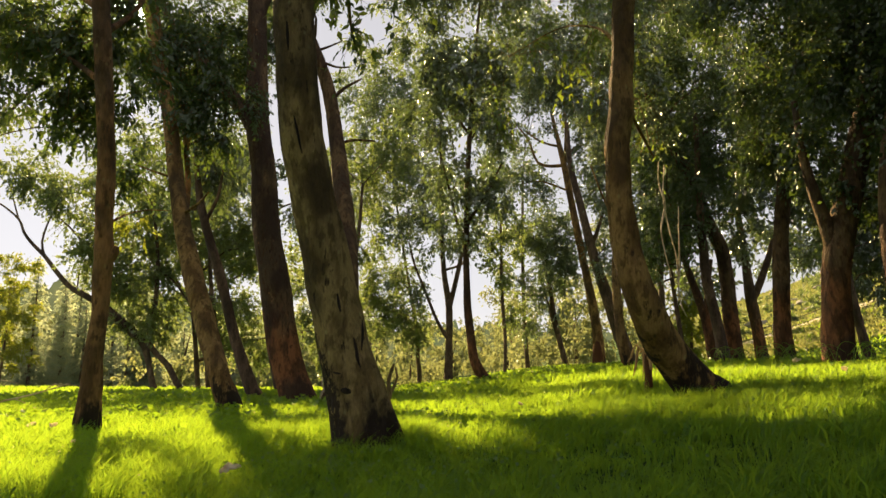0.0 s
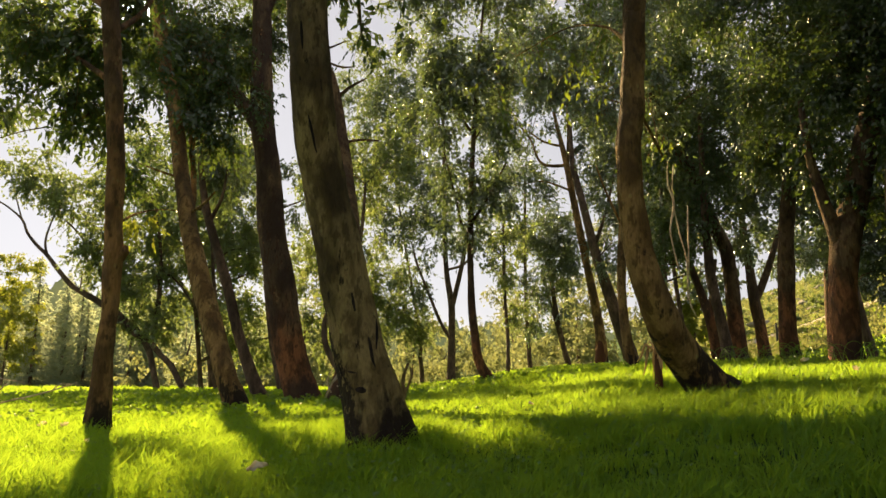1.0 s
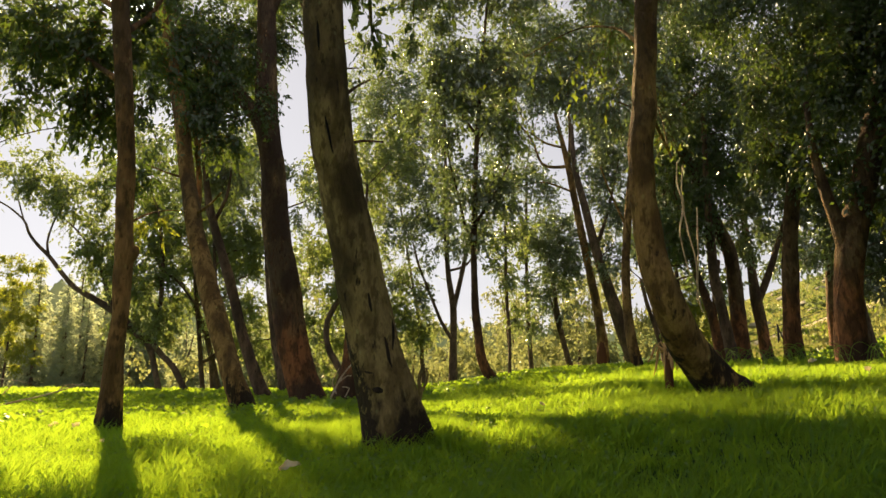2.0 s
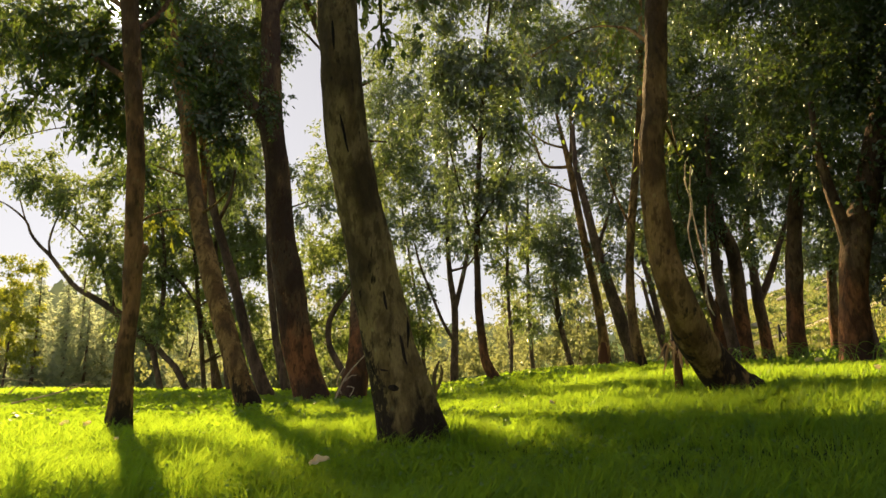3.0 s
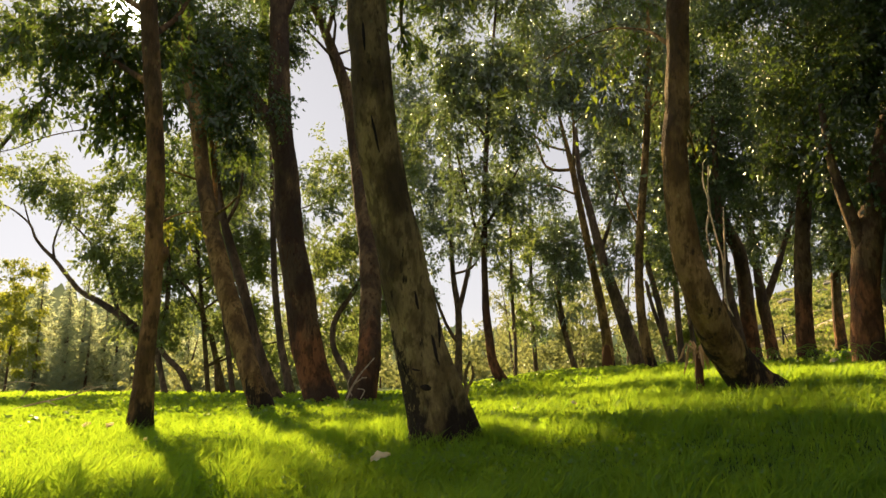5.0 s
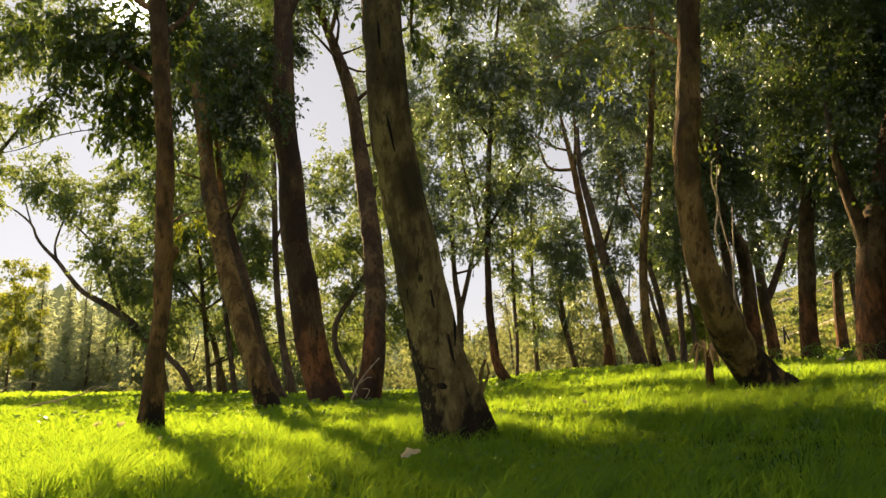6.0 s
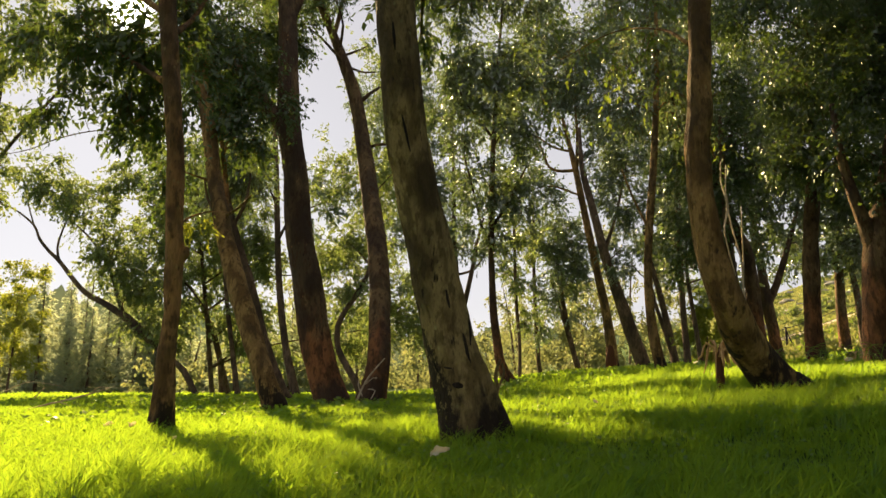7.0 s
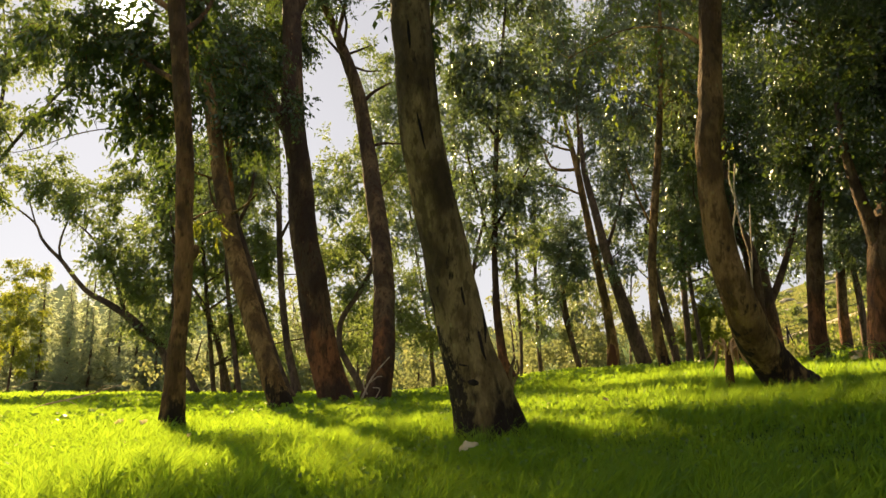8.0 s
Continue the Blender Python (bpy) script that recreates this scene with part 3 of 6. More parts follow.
tree("leaning red-footed tree with a bare bent top", BARK_RED, LEAF_NEAR,
    [[(-1.85, 12.00, -0.54, 0.268), (-1.79, 12.00, -0.33, 0.239), (-1.72, 12.03, 0.05, 0.215), (-1.71, 12.17, 0.55, 0.202), (-1.77, 12.68, 1.63, 0.194), (-1.86, 13.07, 2.35, 0.195), (-1.95, 13.34, 2.85, 0.193), (-2.19, 13.94, 4.22, 0.173), (-2.44, 14.21, 5.60, 0.153), (-2.59, 14.21, 6.25, 0.141), (-2.83, 14.21, 6.92, 0.117), (-3.07, 14.21, 7.54, 0.099), (-3.39, 14.21, 8.31, 0.083), (-3.71, 14.21, 9.29, 0.065), (-4.03, 14.21, 10.90, 0.035)],
     [(-2.44, 14.21, 5.79, 0.053), (-2.16, 14.21, 6.06, 0.035), (-1.79, 14.21, 6.28, 0.018)],
     [(-2.25, 14.10, 4.74, 0.041), (-1.92, 14.12, 4.83, 0.029), (-1.46, 14.12, 4.81, 0.018)],
     [(-2.85, 14.21, 6.92, 0.035), (-2.55, 14.21, 7.03, 0.024), (-2.25, 14.21, 7.17, 0.012)],
     [(-2.72, 14.21, 6.69, 0.030), (-2.36, 14.21, 6.55, 0.024), (-2.05, 14.21, 6.55, 0.012)],
     [(-3.02, 14.21, 7.41, 0.059), (-2.90, 14.21, 7.95, 0.047), (-2.77, 14.21, 8.86, 0.035), (-2.68, 14.21, 10.01, 0.024)]],
    [(-2.73, 12.79, 7.41, 0.37, 0.37, 0.24, 17),
     (-3.29, 12.79, 6.84, 0.24, 0.24, 0.64, 39),
     (-3.41, 12.79, 8.36, 0.64, 0.64, 0.53, 71),
     (-2.25, 12.79, 8.75, 0.64, 0.64, 0.64, 85),
     (-3.60, 12.79, 10.34, 1.16, 1.16, 0.85, 261)], sides=22, step=0.05, rough=0.1, flare=0.1, seed=17)
tree("tall dark tree behind the grove with a wide crown", BARK_DARK, LEAF_MID,
    [[(-5.62, 24.00, -0.80, 0.179), (-5.73, 24.00, -0.34, 0.159), (-6.06, 24.00, 1.02, 0.129), (-6.33, 24.00, 3.00, 0.119), (-6.46, 24.00, 4.63, 0.109), (-6.61, 24.00, 7.15, 0.099), (-6.88, 24.00, 10.43, 0.089), (-7.25, 24.00, 13.86, 0.080), (-7.53, 24.00, 17.46, 0.060)]],
    [(-6.95, 22.00, 10.18, 0.82, 0.82, 1.64, 268),
     (-4.84, 22.00, 5.39, 0.91, 0.91, 1.28, 154),
     (-6.34, 22.00, 14.01, 2.00, 2.00, 1.46, 1559),
     (-3.98, 22.00, 15.56, 2.00, 2.00, 1.28, 511),
     (-7.14, 22.00, 6.55, 0.91, 0.91, 1.46, 309)], sides=12, step=0.2, rough=0.06, leaf=0.135, slim=0.082, per=9, reach=0.5, hang=0.32, seed=18)
tree("thin curved dark tree in the second rank", BARK_DARK, LEAF_FAR_PALED,
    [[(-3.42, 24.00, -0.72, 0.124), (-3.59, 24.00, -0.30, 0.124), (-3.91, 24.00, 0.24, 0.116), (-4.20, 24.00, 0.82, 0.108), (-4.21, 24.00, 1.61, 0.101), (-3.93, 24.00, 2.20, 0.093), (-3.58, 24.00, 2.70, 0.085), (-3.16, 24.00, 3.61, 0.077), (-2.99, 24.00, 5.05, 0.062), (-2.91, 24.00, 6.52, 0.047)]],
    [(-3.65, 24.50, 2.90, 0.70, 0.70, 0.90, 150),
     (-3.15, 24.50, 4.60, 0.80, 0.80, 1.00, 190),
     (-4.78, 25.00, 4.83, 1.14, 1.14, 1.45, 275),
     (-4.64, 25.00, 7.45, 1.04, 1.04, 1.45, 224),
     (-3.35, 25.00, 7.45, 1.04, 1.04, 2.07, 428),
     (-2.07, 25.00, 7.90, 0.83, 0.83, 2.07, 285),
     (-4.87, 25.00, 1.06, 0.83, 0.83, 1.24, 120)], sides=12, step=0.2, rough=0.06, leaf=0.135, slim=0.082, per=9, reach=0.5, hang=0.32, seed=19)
tree("forked slender dark tree far in the grove", BARK_DARK, LEAF_MID,
    [[(0.25, 28.00, -0.35, 0.174), (0.25, 28.00, 0.06, 0.162), (0.27, 28.00, 1.19, 0.139), (0.26, 28.00, 2.46, 0.139), (0.10, 28.00, 3.51, 0.116), (0.03, 28.00, 4.22, 0.104), (-0.04, 28.00, 5.90, 0.093), (-0.06, 28.00, 8.35, 0.070), (-0.11, 28.00, 10.88, 0.046)],
     [(0.26, 28.00, 2.34, 0.116), (0.49, 28.00, 3.27, 0.104), (0.73, 28.00, 4.34, 0.093), (0.88, 28.00, 5.17, 0.070), (1.20, 28.00, 6.38, 0.046)],
     [(0.18, 28.00, 1.19, 0.081), (-0.23, 28.00, 1.88, 0.070), (-0.70, 28.00, 3.04, 0.058), (-1.17, 28.00, 4.22, 0.046), (-1.41, 28.00, 5.17, 0.035)],
     [(0.12, 28.00, 3.98, 0.058), (0.82, 28.00, 4.22, 0.046), (1.30, 28.00, 4.93, 0.023)]],
    [(-0.83, 28.00, 7.61, 1.39, 1.39, 1.86, 610),
     (-1.77, 28.00, 5.65, 1.16, 1.16, 1.16, 253),
     (-2.30, 28.00, 10.12, 1.16, 1.16, 2.09, 400),
     (-0.11, 28.00, 5.41, 1.39, 1.39, 0.93, 212),
     (-1.28, 28.00, 3.51, 0.93, 0.93, 0.93, 100),
     (-0.84, 28.00, 10.88, 1.39, 1.39, 1.62, 426),
     (-3.53, 28.00, 11.14, 1.16, 1.16, 2.09, 256)], sides=12, step=0.22, rough=0.06, leaf=0.135, slim=0.082, per=9, reach=0.5, hang=0.32, seed=20)
tree("slender tree with red-brown foot and grey-green crown", BARK_RED, LEAF_MID,
    [[(0.96, 15.20, -0.32, 0.151), (0.85, 15.20, -0.15, 0.126), (0.70, 15.20, 0.16, 0.107), (0.63, 15.20, 0.63, 0.094), (0.56, 15.20, 1.26, 0.088), (0.54, 15.20, 1.89, 0.075), (0.53, 15.20, 2.53, 0.069), (0.54, 15.20, 3.19, 0.069), (0.58, 15.20, 4.52, 0.063), (0.66, 15.20, 5.90, 0.051), (0.77, 15.20, 7.32, 0.038), (0.89, 15.20, 8.78, 0.025)],
     [(0.54, 15.20, 2.67, 0.044), (0.37, 15.20, 3.06, 0.031), (0.19, 15.20, 3.85, 0.025), (-0.07, 15.20, 4.93, 0.019)],
     [(0.54, 15.20, 3.19, 0.044), (0.96, 15.20, 3.86, 0.031), (1.37, 15.20, 4.66, 0.019)],
     [(0.62, 15.20, 5.34, 0.038), (-0.06, 15.20, 6.32, 0.025), (-0.47, 15.20, 7.32, 0.019)]],
    [(0.33, 15.20, 7.03, 0.94, 0.94, 0.75, 452),
     (-0.20, 15.20, 5.90, 0.75, 0.75, 0.75, 300),
     (0.99, 15.20, 5.62, 0.63, 0.63, 0.88, 293),
     (0.32, 15.20, 4.25, 0.75, 0.75, 0.63, 225),
     (1.09, 15.20, 4.12, 0.51, 0.51, 0.75, 160),
     (-0.33, 15.20, 7.89, 0.75, 0.75, 0.63, 250),
     (1.28, 15.20, 7.03, 0.63, 0.63, 0.75, 225),
     (0.44, 15.20, 3.06, 0.75, 0.75, 0.38, 104),
     (-0.06, 15.20, 9.67, 1.51, 1.51, 1.01, 1127),
     (1.59, 15.20, 9.67, 1.26, 1.26, 1.01, 872)], sides=16, step=0.14, rough=0.07, leaf=0.11, slim=0.06, per=9, reach=0.42, seed=21)
tree("very thin straight young tree", BARK_DARK, LEAF_FAR_PALED,
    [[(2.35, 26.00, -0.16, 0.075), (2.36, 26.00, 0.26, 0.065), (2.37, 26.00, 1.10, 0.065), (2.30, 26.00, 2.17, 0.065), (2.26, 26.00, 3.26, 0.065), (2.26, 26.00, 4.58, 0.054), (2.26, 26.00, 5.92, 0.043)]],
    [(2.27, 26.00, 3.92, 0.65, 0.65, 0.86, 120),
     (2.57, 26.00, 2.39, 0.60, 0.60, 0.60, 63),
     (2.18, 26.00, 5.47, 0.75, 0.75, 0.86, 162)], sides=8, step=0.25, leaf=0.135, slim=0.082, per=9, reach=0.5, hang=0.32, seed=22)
tree("small twin-stemmed tree with dark compact crown", BARK_DARK, LEAF_MID,
    [[(5.43, 30.00, -0.08, 0.149), (5.34, 30.00, 0.18, 0.137), (5.08, 30.00, 1.28, 0.112), (4.87, 30.00, 2.51, 0.099), (4.71, 30.00, 3.76, 0.087), (4.57, 30.00, 5.29, 0.062)],
     [(5.16, 30.00, 0.79, 0.087), (4.90, 30.00, 1.77, 0.075), (4.63, 30.00, 2.76, 0.062), (4.29, 30.00, 4.27, 0.050)]],
    [(4.80, 30.00, 4.52, 1.23, 1.23, 1.39, 461),
     (4.21, 30.00, 5.80, 1.17, 1.17, 1.11, 280),
     (5.46, 30.00, 5.29, 1.03, 1.03, 1.39, 306),
     (4.76, 30.00, 3.01, 1.17, 1.17, 0.69, 130)], sides=9, step=0.25, leaf=0.135, slim=0.082, per=9, reach=0.5, hang=0.32, seed=23)
tree("leaning grey forked tree with open top", BARK_TAN, LEAF_MID,
    [[(6.50, 28.00, -0.26, 0.267), (6.40, 28.00, 0.06, 0.244), (6.33, 28.00, 1.19, 0.209), (6.16, 28.00, 2.57, 0.186), (5.87, 28.00, 4.22, 0.162), (5.58, 28.00, 5.90, 0.151), (5.30, 28.00, 7.61, 0.139), (5.14, 28.00, 8.61, 0.128), (4.87, 28.00, 9.87, 0.093), (4.66, 28.00, 10.89, 0.058)],
     [(5.19, 28.00, 8.48, 0.081), (4.58, 28.00, 8.43, 0.070), (4.03, 28.00, 8.61, 0.058), (3.65, 28.00, 9.61, 0.046), (3.18, 28.00, 10.25, 0.035)],
     [(5.18, 28.00, 8.36, 0.093), (5.28, 28.00, 9.87, 0.070), (5.23, 28.00, 11.40, 0.046)],
     [(4.97, 28.00, 9.31, 0.058), (4.25, 28.00, 9.49, 0.046), (3.54, 28.00, 9.99, 0.035)]],
    [(5.08, 28.00, 12.71, 1.62, 1.62, 1.39, 757),
     (4.04, 28.00, 10.89, 0.93, 0.93, 0.93, 171),
     (6.51, 28.00, 11.41, 1.16, 1.16, 1.62, 630),
     (3.24, 28.00, 7.61, 1.16, 1.16, 0.93, 250),
     (6.63, 28.00, 14.57, 1.86, 1.86, 1.39, 1040),
     (4.14, 28.00, 14.56, 1.39, 1.39, 1.16, 486)], sides=14, step=0.2, rough=0.07, leaf=0.135, slim=0.082, per=9, reach=0.5, hang=0.32, seed=24)
tree("leaning dark tree with a scorched stem", BARK_DARK, LEAF_MID,
    [[(7.45, 27.00, -0.21, 0.313), (7.34, 27.00, 0.16, 0.291), (6.95, 27.00, 1.37, 0.268), (6.56, 27.00, 2.71, 0.235), (6.21, 27.00, 3.84, 0.201), (5.91, 27.00, 4.99, 0.179), (5.62, 27.00, 6.39, 0.157), (5.34, 27.00, 7.58, 0.134), (5.19, 27.00, 8.54, 0.101), (5.17, 27.00, 10.00, 0.067)],
     [(5.97, 27.00, 4.76, 0.089), (6.41, 27.00, 5.92, 0.067), (6.81, 27.00, 7.34, 0.045)]],
    [(6.71, 27.50, 7.48, 1.03, 1.03, 1.37, 452),
     (6.07, 27.50, 9.19, 0.91, 0.91, 1.37, 312),
     (7.28, 27.50, 9.69, 1.14, 1.14, 1.37, 559),
     (6.84, 27.50, 5.08, 0.91, 0.91, 0.91, 176)], sides=14, step=0.2, rough=0.07, leaf=0.135, slim=0.082, per=9, reach=0.5, hang=0.32, seed=25)
tree("slim upright tree with pale brown stem", BARK_TAN, LEAF_MID,
    [[(3.23, 12.00, -0.03, 0.119), (3.19, 12.00, 0.14, 0.099), (3.12, 12.00, 0.53, 0.089), (3.08, 12.00, 1.03, 0.080), (3.08, 12.00, 1.73, 0.075), (3.15, 12.00, 2.56, 0.070), (3.28, 12.00, 3.62, 0.065), (3.39, 12.00, 4.71, 0.055), (3.47, 12.00, 5.84, 0.045), (3.52, 12.00, 7.01, 0.030)],
     [(3.15, 12.00, 2.45, 0.025), (2.88, 12.00, 3.09, 0.020), (2.70, 12.00, 3.62, 0.015)]],
    [(3.42, 12.20, 6.06, 0.71, 0.71, 0.71, 405),
     (2.93, 12.20, 5.02, 0.51, 0.51, 0.61, 202),
     (3.79, 12.20, 5.02, 0.51, 0.51, 0.71, 262),
     (3.50, 12.20, 7.61, 1.11, 1.11, 0.71, 813)], sides=14, step=0.1, rough=0.07, seed=26)
tree("dark twin tree with thin leaning stems", BARK_DARK, LEAF_MID,
    [[(8.29, 26.00, -0.05, 0.162), (8.23, 26.00, 0.37, 0.151), (8.00, 26.00, 1.86, 0.129), (7.75, 26.00, 3.16, 0.108), (7.49, 26.00, 4.26, 0.097), (7.34, 26.00, 5.61, 0.065)],
     [(8.14, 26.00, 0.58, 0.097), (7.93, 26.00, 1.43, 0.086), (7.61, 26.00, 2.51, 0.075), (7.44, 26.00, 3.38, 0.065)]],
    [(7.37, 26.00, 6.06, 1.08, 1.08, 1.08, 384),
     (8.19, 26.00, 4.93, 0.86, 0.86, 1.08, 244),
     (8.55, 26.00, 7.20, 1.08, 1.08, 1.29, 460),
     (6.82, 26.00, 4.04, 0.65, 0.65, 0.65, 68)], sides=10, step=0.25, leaf=0.135, slim=0.082, per=9, reach=0.5, hang=0.32, seed=27)
tree("thin dark tree by a yellowing bush", BARK_DARK, LEAF_MID,
    [[(7.72, 22.00, 0.13, 0.100), (7.69, 22.00, 0.39, 0.082), (7.56, 22.00, 1.75, 0.073), (7.45, 22.00, 2.85, 0.064), (7.38, 22.00, 3.97, 0.046)]],
    [(7.48, 22.00, 4.16, 0.73, 0.73, 0.73, 147),
     (7.66, 22.00, 2.66, 0.46, 0.46, 0.55, 44),
     (8.03, 22.00, 5.31, 0.91, 0.91, 0.91, 255)], sides=9, step=0.25, leaf=0.135, slim=0.082, per=9, reach=0.5, hang=0.32, seed=28)
tree("dark tree bending away with red-brown bark", BARK_RED, LEAF_NEAR,
    [[(6.45, 15.00, 0.02, 0.224), (6.39, 15.00, 0.18, 0.193), (6.34, 15.00, 0.74, 0.174), (6.31, 15.00, 1.37, 0.161), (6.30, 15.00, 1.87, 0.155), (6.21, 15.00, 2.62, 0.149), (5.96, 15.00, 3.21, 0.149), (5.77, 15.00, 3.81, 0.142), (5.59, 15.00, 4.34, 0.131), (5.40, 15.00, 4.71, 0.112), (5.12, 15.00, 5.20, 0.093), (4.80, 15.00, 5.97, 0.075), (4.69, 15.00, 6.95, 0.050), (4.67, 15.00, 7.94, 0.031)]],
    [(5.22, 15.26, 5.51, 0.76, 0.76, 0.64, 320),
     (5.04, 15.26, 7.06, 0.89, 0.89, 0.76, 485),
     (5.96, 15.26, 6.49, 0.76, 0.76, 0.89, 520),
     (5.54, 15.26, 8.52, 1.13, 1.13, 0.76, 715),
     (6.36, 15.26, 4.68, 0.64, 0.64, 0.57, 238),
     (5.93, 15.26, 10.33, 1.64, 1.64, 0.89, 481)], sides=18, step=0.08, rough=0.08, seed=29)
tree("slim dark tree in a close cluster", BARK_DARK, LEAF_NEAR,
    [[(5.77, 14.00, 0.04, 0.145), (5.72, 14.00, 0.17, 0.128), (5.59, 14.00, 1.04, 0.110), (5.46, 14.00, 1.74, 0.104), (5.43, 14.00, 2.45, 0.093), (5.41, 14.00, 3.05, 0.081), (5.42, 14.00, 4.16, 0.064), (5.44, 14.00, 5.42, 0.041)]],
    [(5.54, 14.20, 3.84, 0.59, 0.59, 0.59, 300),
     (5.00, 14.20, 2.97, 0.47, 0.47, 0.59, 165),
     (5.86, 14.20, 5.11, 0.59, 0.59, 0.71, 388)], sides=14, step=0.1, rough=0.08, seed=30)
tree("slim red-brown tree with a low fork in a cluster", BARK_RED, LEAF_NEAR,
    [[(5.92, 15.00, 0.13, 0.137), (5.87, 15.00, 0.28, 0.118), (5.78, 15.00, 0.99, 0.106), (5.61, 15.00, 1.61, 0.087), (5.49, 15.00, 1.99, 0.075), (5.32, 15.00, 2.62, 0.056), (5.23, 15.00, 3.27, 0.037)],
     [(5.78, 15.00, 0.99, 0.068), (5.84, 15.00, 1.61, 0.056), (5.97, 15.00, 2.37, 0.043)]],
    [(5.23, 15.20, 3.31, 0.63, 0.63, 0.76, 318),
     (5.17, 15.20, 4.51, 0.63, 0.63, 0.76, 349),
     (4.92, 15.20, 2.27, 0.44, 0.44, 0.50, 88)], sides=12, step=0.12, rough=0.08, seed=31)
tree("low-forked tree with one pale limb", BARK_RED, LEAF_NEAR,
    [[(10.27, 22.01, 0.15, 0.236), (10.19, 22.01, 0.35, 0.209), (10.10, 22.01, 1.28, 0.181), (9.97, 22.01, 2.20, 0.181), (9.90, 22.01, 3.12, 0.137), (9.83, 22.01, 4.07, 0.119), (9.74, 22.01, 5.21, 0.101), (9.72, 22.01, 6.97, 0.073)],
     [(9.97, 22.01, 2.11, 0.137), (10.23, 22.01, 2.57, 0.128), (10.51, 22.01, 3.21, 0.110), (10.76, 22.01, 3.87, 0.092), (11.07, 22.01, 4.73, 0.073), (11.38, 22.01, 5.79, 0.046)]],
    [(10.51, 23.11, 6.27, 0.86, 0.86, 0.77, 315),
     (11.50, 23.11, 6.27, 0.77, 0.77, 0.95, 352),
     (10.87, 23.11, 8.56, 1.16, 1.16, 1.16, 835),
     (10.87, 23.11, 10.93, 1.34, 1.34, 1.16, 976),
     (11.71, 23.11, 4.27, 0.48, 0.48, 0.48, 46)], sides=14, step=0.08, rough=0.08, seed=32)
tree("straight tree with red-brown scaly lower bark", BARK_RED, LEAF_NEAR,
    [[(6.06, 12.20, 0.05, 0.187), (6.06, 12.20, 0.21, 0.167), (6.05, 12.20, 0.60, 0.152), (6.07, 12.20, 1.11, 0.141), (6.11, 12.20, 1.72, 0.147), (6.14, 12.20, 2.14, 0.136), (6.19, 12.20, 2.56, 0.131), (6.35, 12.20, 3.63, 0.126), (6.53, 12.20, 4.74, 0.116), (6.68, 12.20, 5.88, 0.101), (6.81, 12.20, 7.05, 0.086), (7.01, 12.20, 8.88, 0.061), (7.22, 12.20, 10.81, 0.030)]],
    [(5.54, 11.30, 3.77, 0.47, 0.47, 0.47, 231),
     (6.31, 11.30, 3.56, 0.42, 0.42, 0.47, 207),
     (5.84, 11.30, 4.91, 0.66, 0.66, 0.66, 536),
     (6.53, 11.30, 5.87, 0.75, 0.75, 0.75, 700),
     (5.35, 11.30, 6.31, 0.75, 0.75, 0.66, 552),
     (6.40, 11.30, 7.77, 1.50, 1.50, 0.75, 532),
     (5.07, 11.30, 7.99, 1.22, 1.22, 0.66, 298)], sides=20, step=0.07, rough=0.09, flare=0.1, seed=33)
tree("thick dark forked tree with red-brown plates", BARK_RED, LEAF_NEAR,
    [[(5.31, 9.20, -0.00, 0.229), (5.29, 9.20, 0.13, 0.206), (5.29, 9.20, 0.46, 0.194), (5.31, 9.20, 0.76, 0.187), (5.33, 9.20, 1.15, 0.183), (5.42, 9.20, 1.61, 0.187), (5.57, 9.20, 2.17, 0.183), (5.75, 9.20, 2.74, 0.171), (5.94, 9.20, 3.40, 0.160), (6.10, 9.20, 3.99, 0.137), (6.25, 9.20, 4.60, 0.114), (6.42, 9.20, 5.48, 0.091), (6.73, 9.20, 7.15, 0.053)],
     [(5.38, 9.20, 1.38, 0.114), (5.28, 9.20, 1.93, 0.095), (5.15, 9.20, 2.41, 0.076), (5.04, 9.20, 2.98, 0.057), (4.99, 9.20, 3.73, 0.038)]],
    [(5.56, 9.20, 4.25, 0.53, 0.53, 0.61, 421),
     (6.10, 9.20, 4.77, 0.61, 0.61, 0.53, 421),
     (5.22, 9.20, 3.15, 0.34, 0.34, 0.38, 133),
     (6.38, 9.20, 3.57, 0.53, 0.53, 0.69, 451),
     (5.55, 9.20, 2.49, 0.30, 0.30, 0.27, 66),
     (6.40, 9.20, 2.33, 0.46, 0.46, 0.38, 168),
     (6.42, 9.20, 6.21, 1.22, 1.22, 0.69, 411),
     (5.38, 9.20, 5.84, 0.76, 0.76, 0.53, 447)], sides=26, step=0.055, rough=0.09, flare=0.1, seed=34)
tree("red-brown tree standing in shade by the hillside", BARK_RED, LEAF_MID,
    [[(13.57, 24.00, 0.47, 0.248), (13.55, 24.00, 0.78, 0.209), (13.53, 24.00, 1.81, 0.179), (13.57, 24.00, 3.01, 0.159), (13.65, 24.00, 4.23, 0.149), (13.84, 24.00, 6.10, 0.119), (14.01, 24.00, 8.24, 0.080)]],
    [(13.65, 24.00, 4.64, 0.89, 0.89, 0.80, 176),
     (14.62, 24.00, 4.23, 0.89, 0.89, 0.99, 220),
     (12.78, 24.00, 4.02, 0.80, 0.80, 0.80, 146),
     (11.81, 24.00, 4.43, 0.89, 0.89, 0.99, 205),
     (15.57, 24.00, 5.47, 0.99, 0.99, 1.19, 316),
     (14.00, 24.00, 6.10, 1.79, 1.79, 0.99, 507)], sides=12, step=0.2, rough=0.07, leaf=0.135, slim=0.082, per=9, reach=0.5, hang=0.32, seed=35)
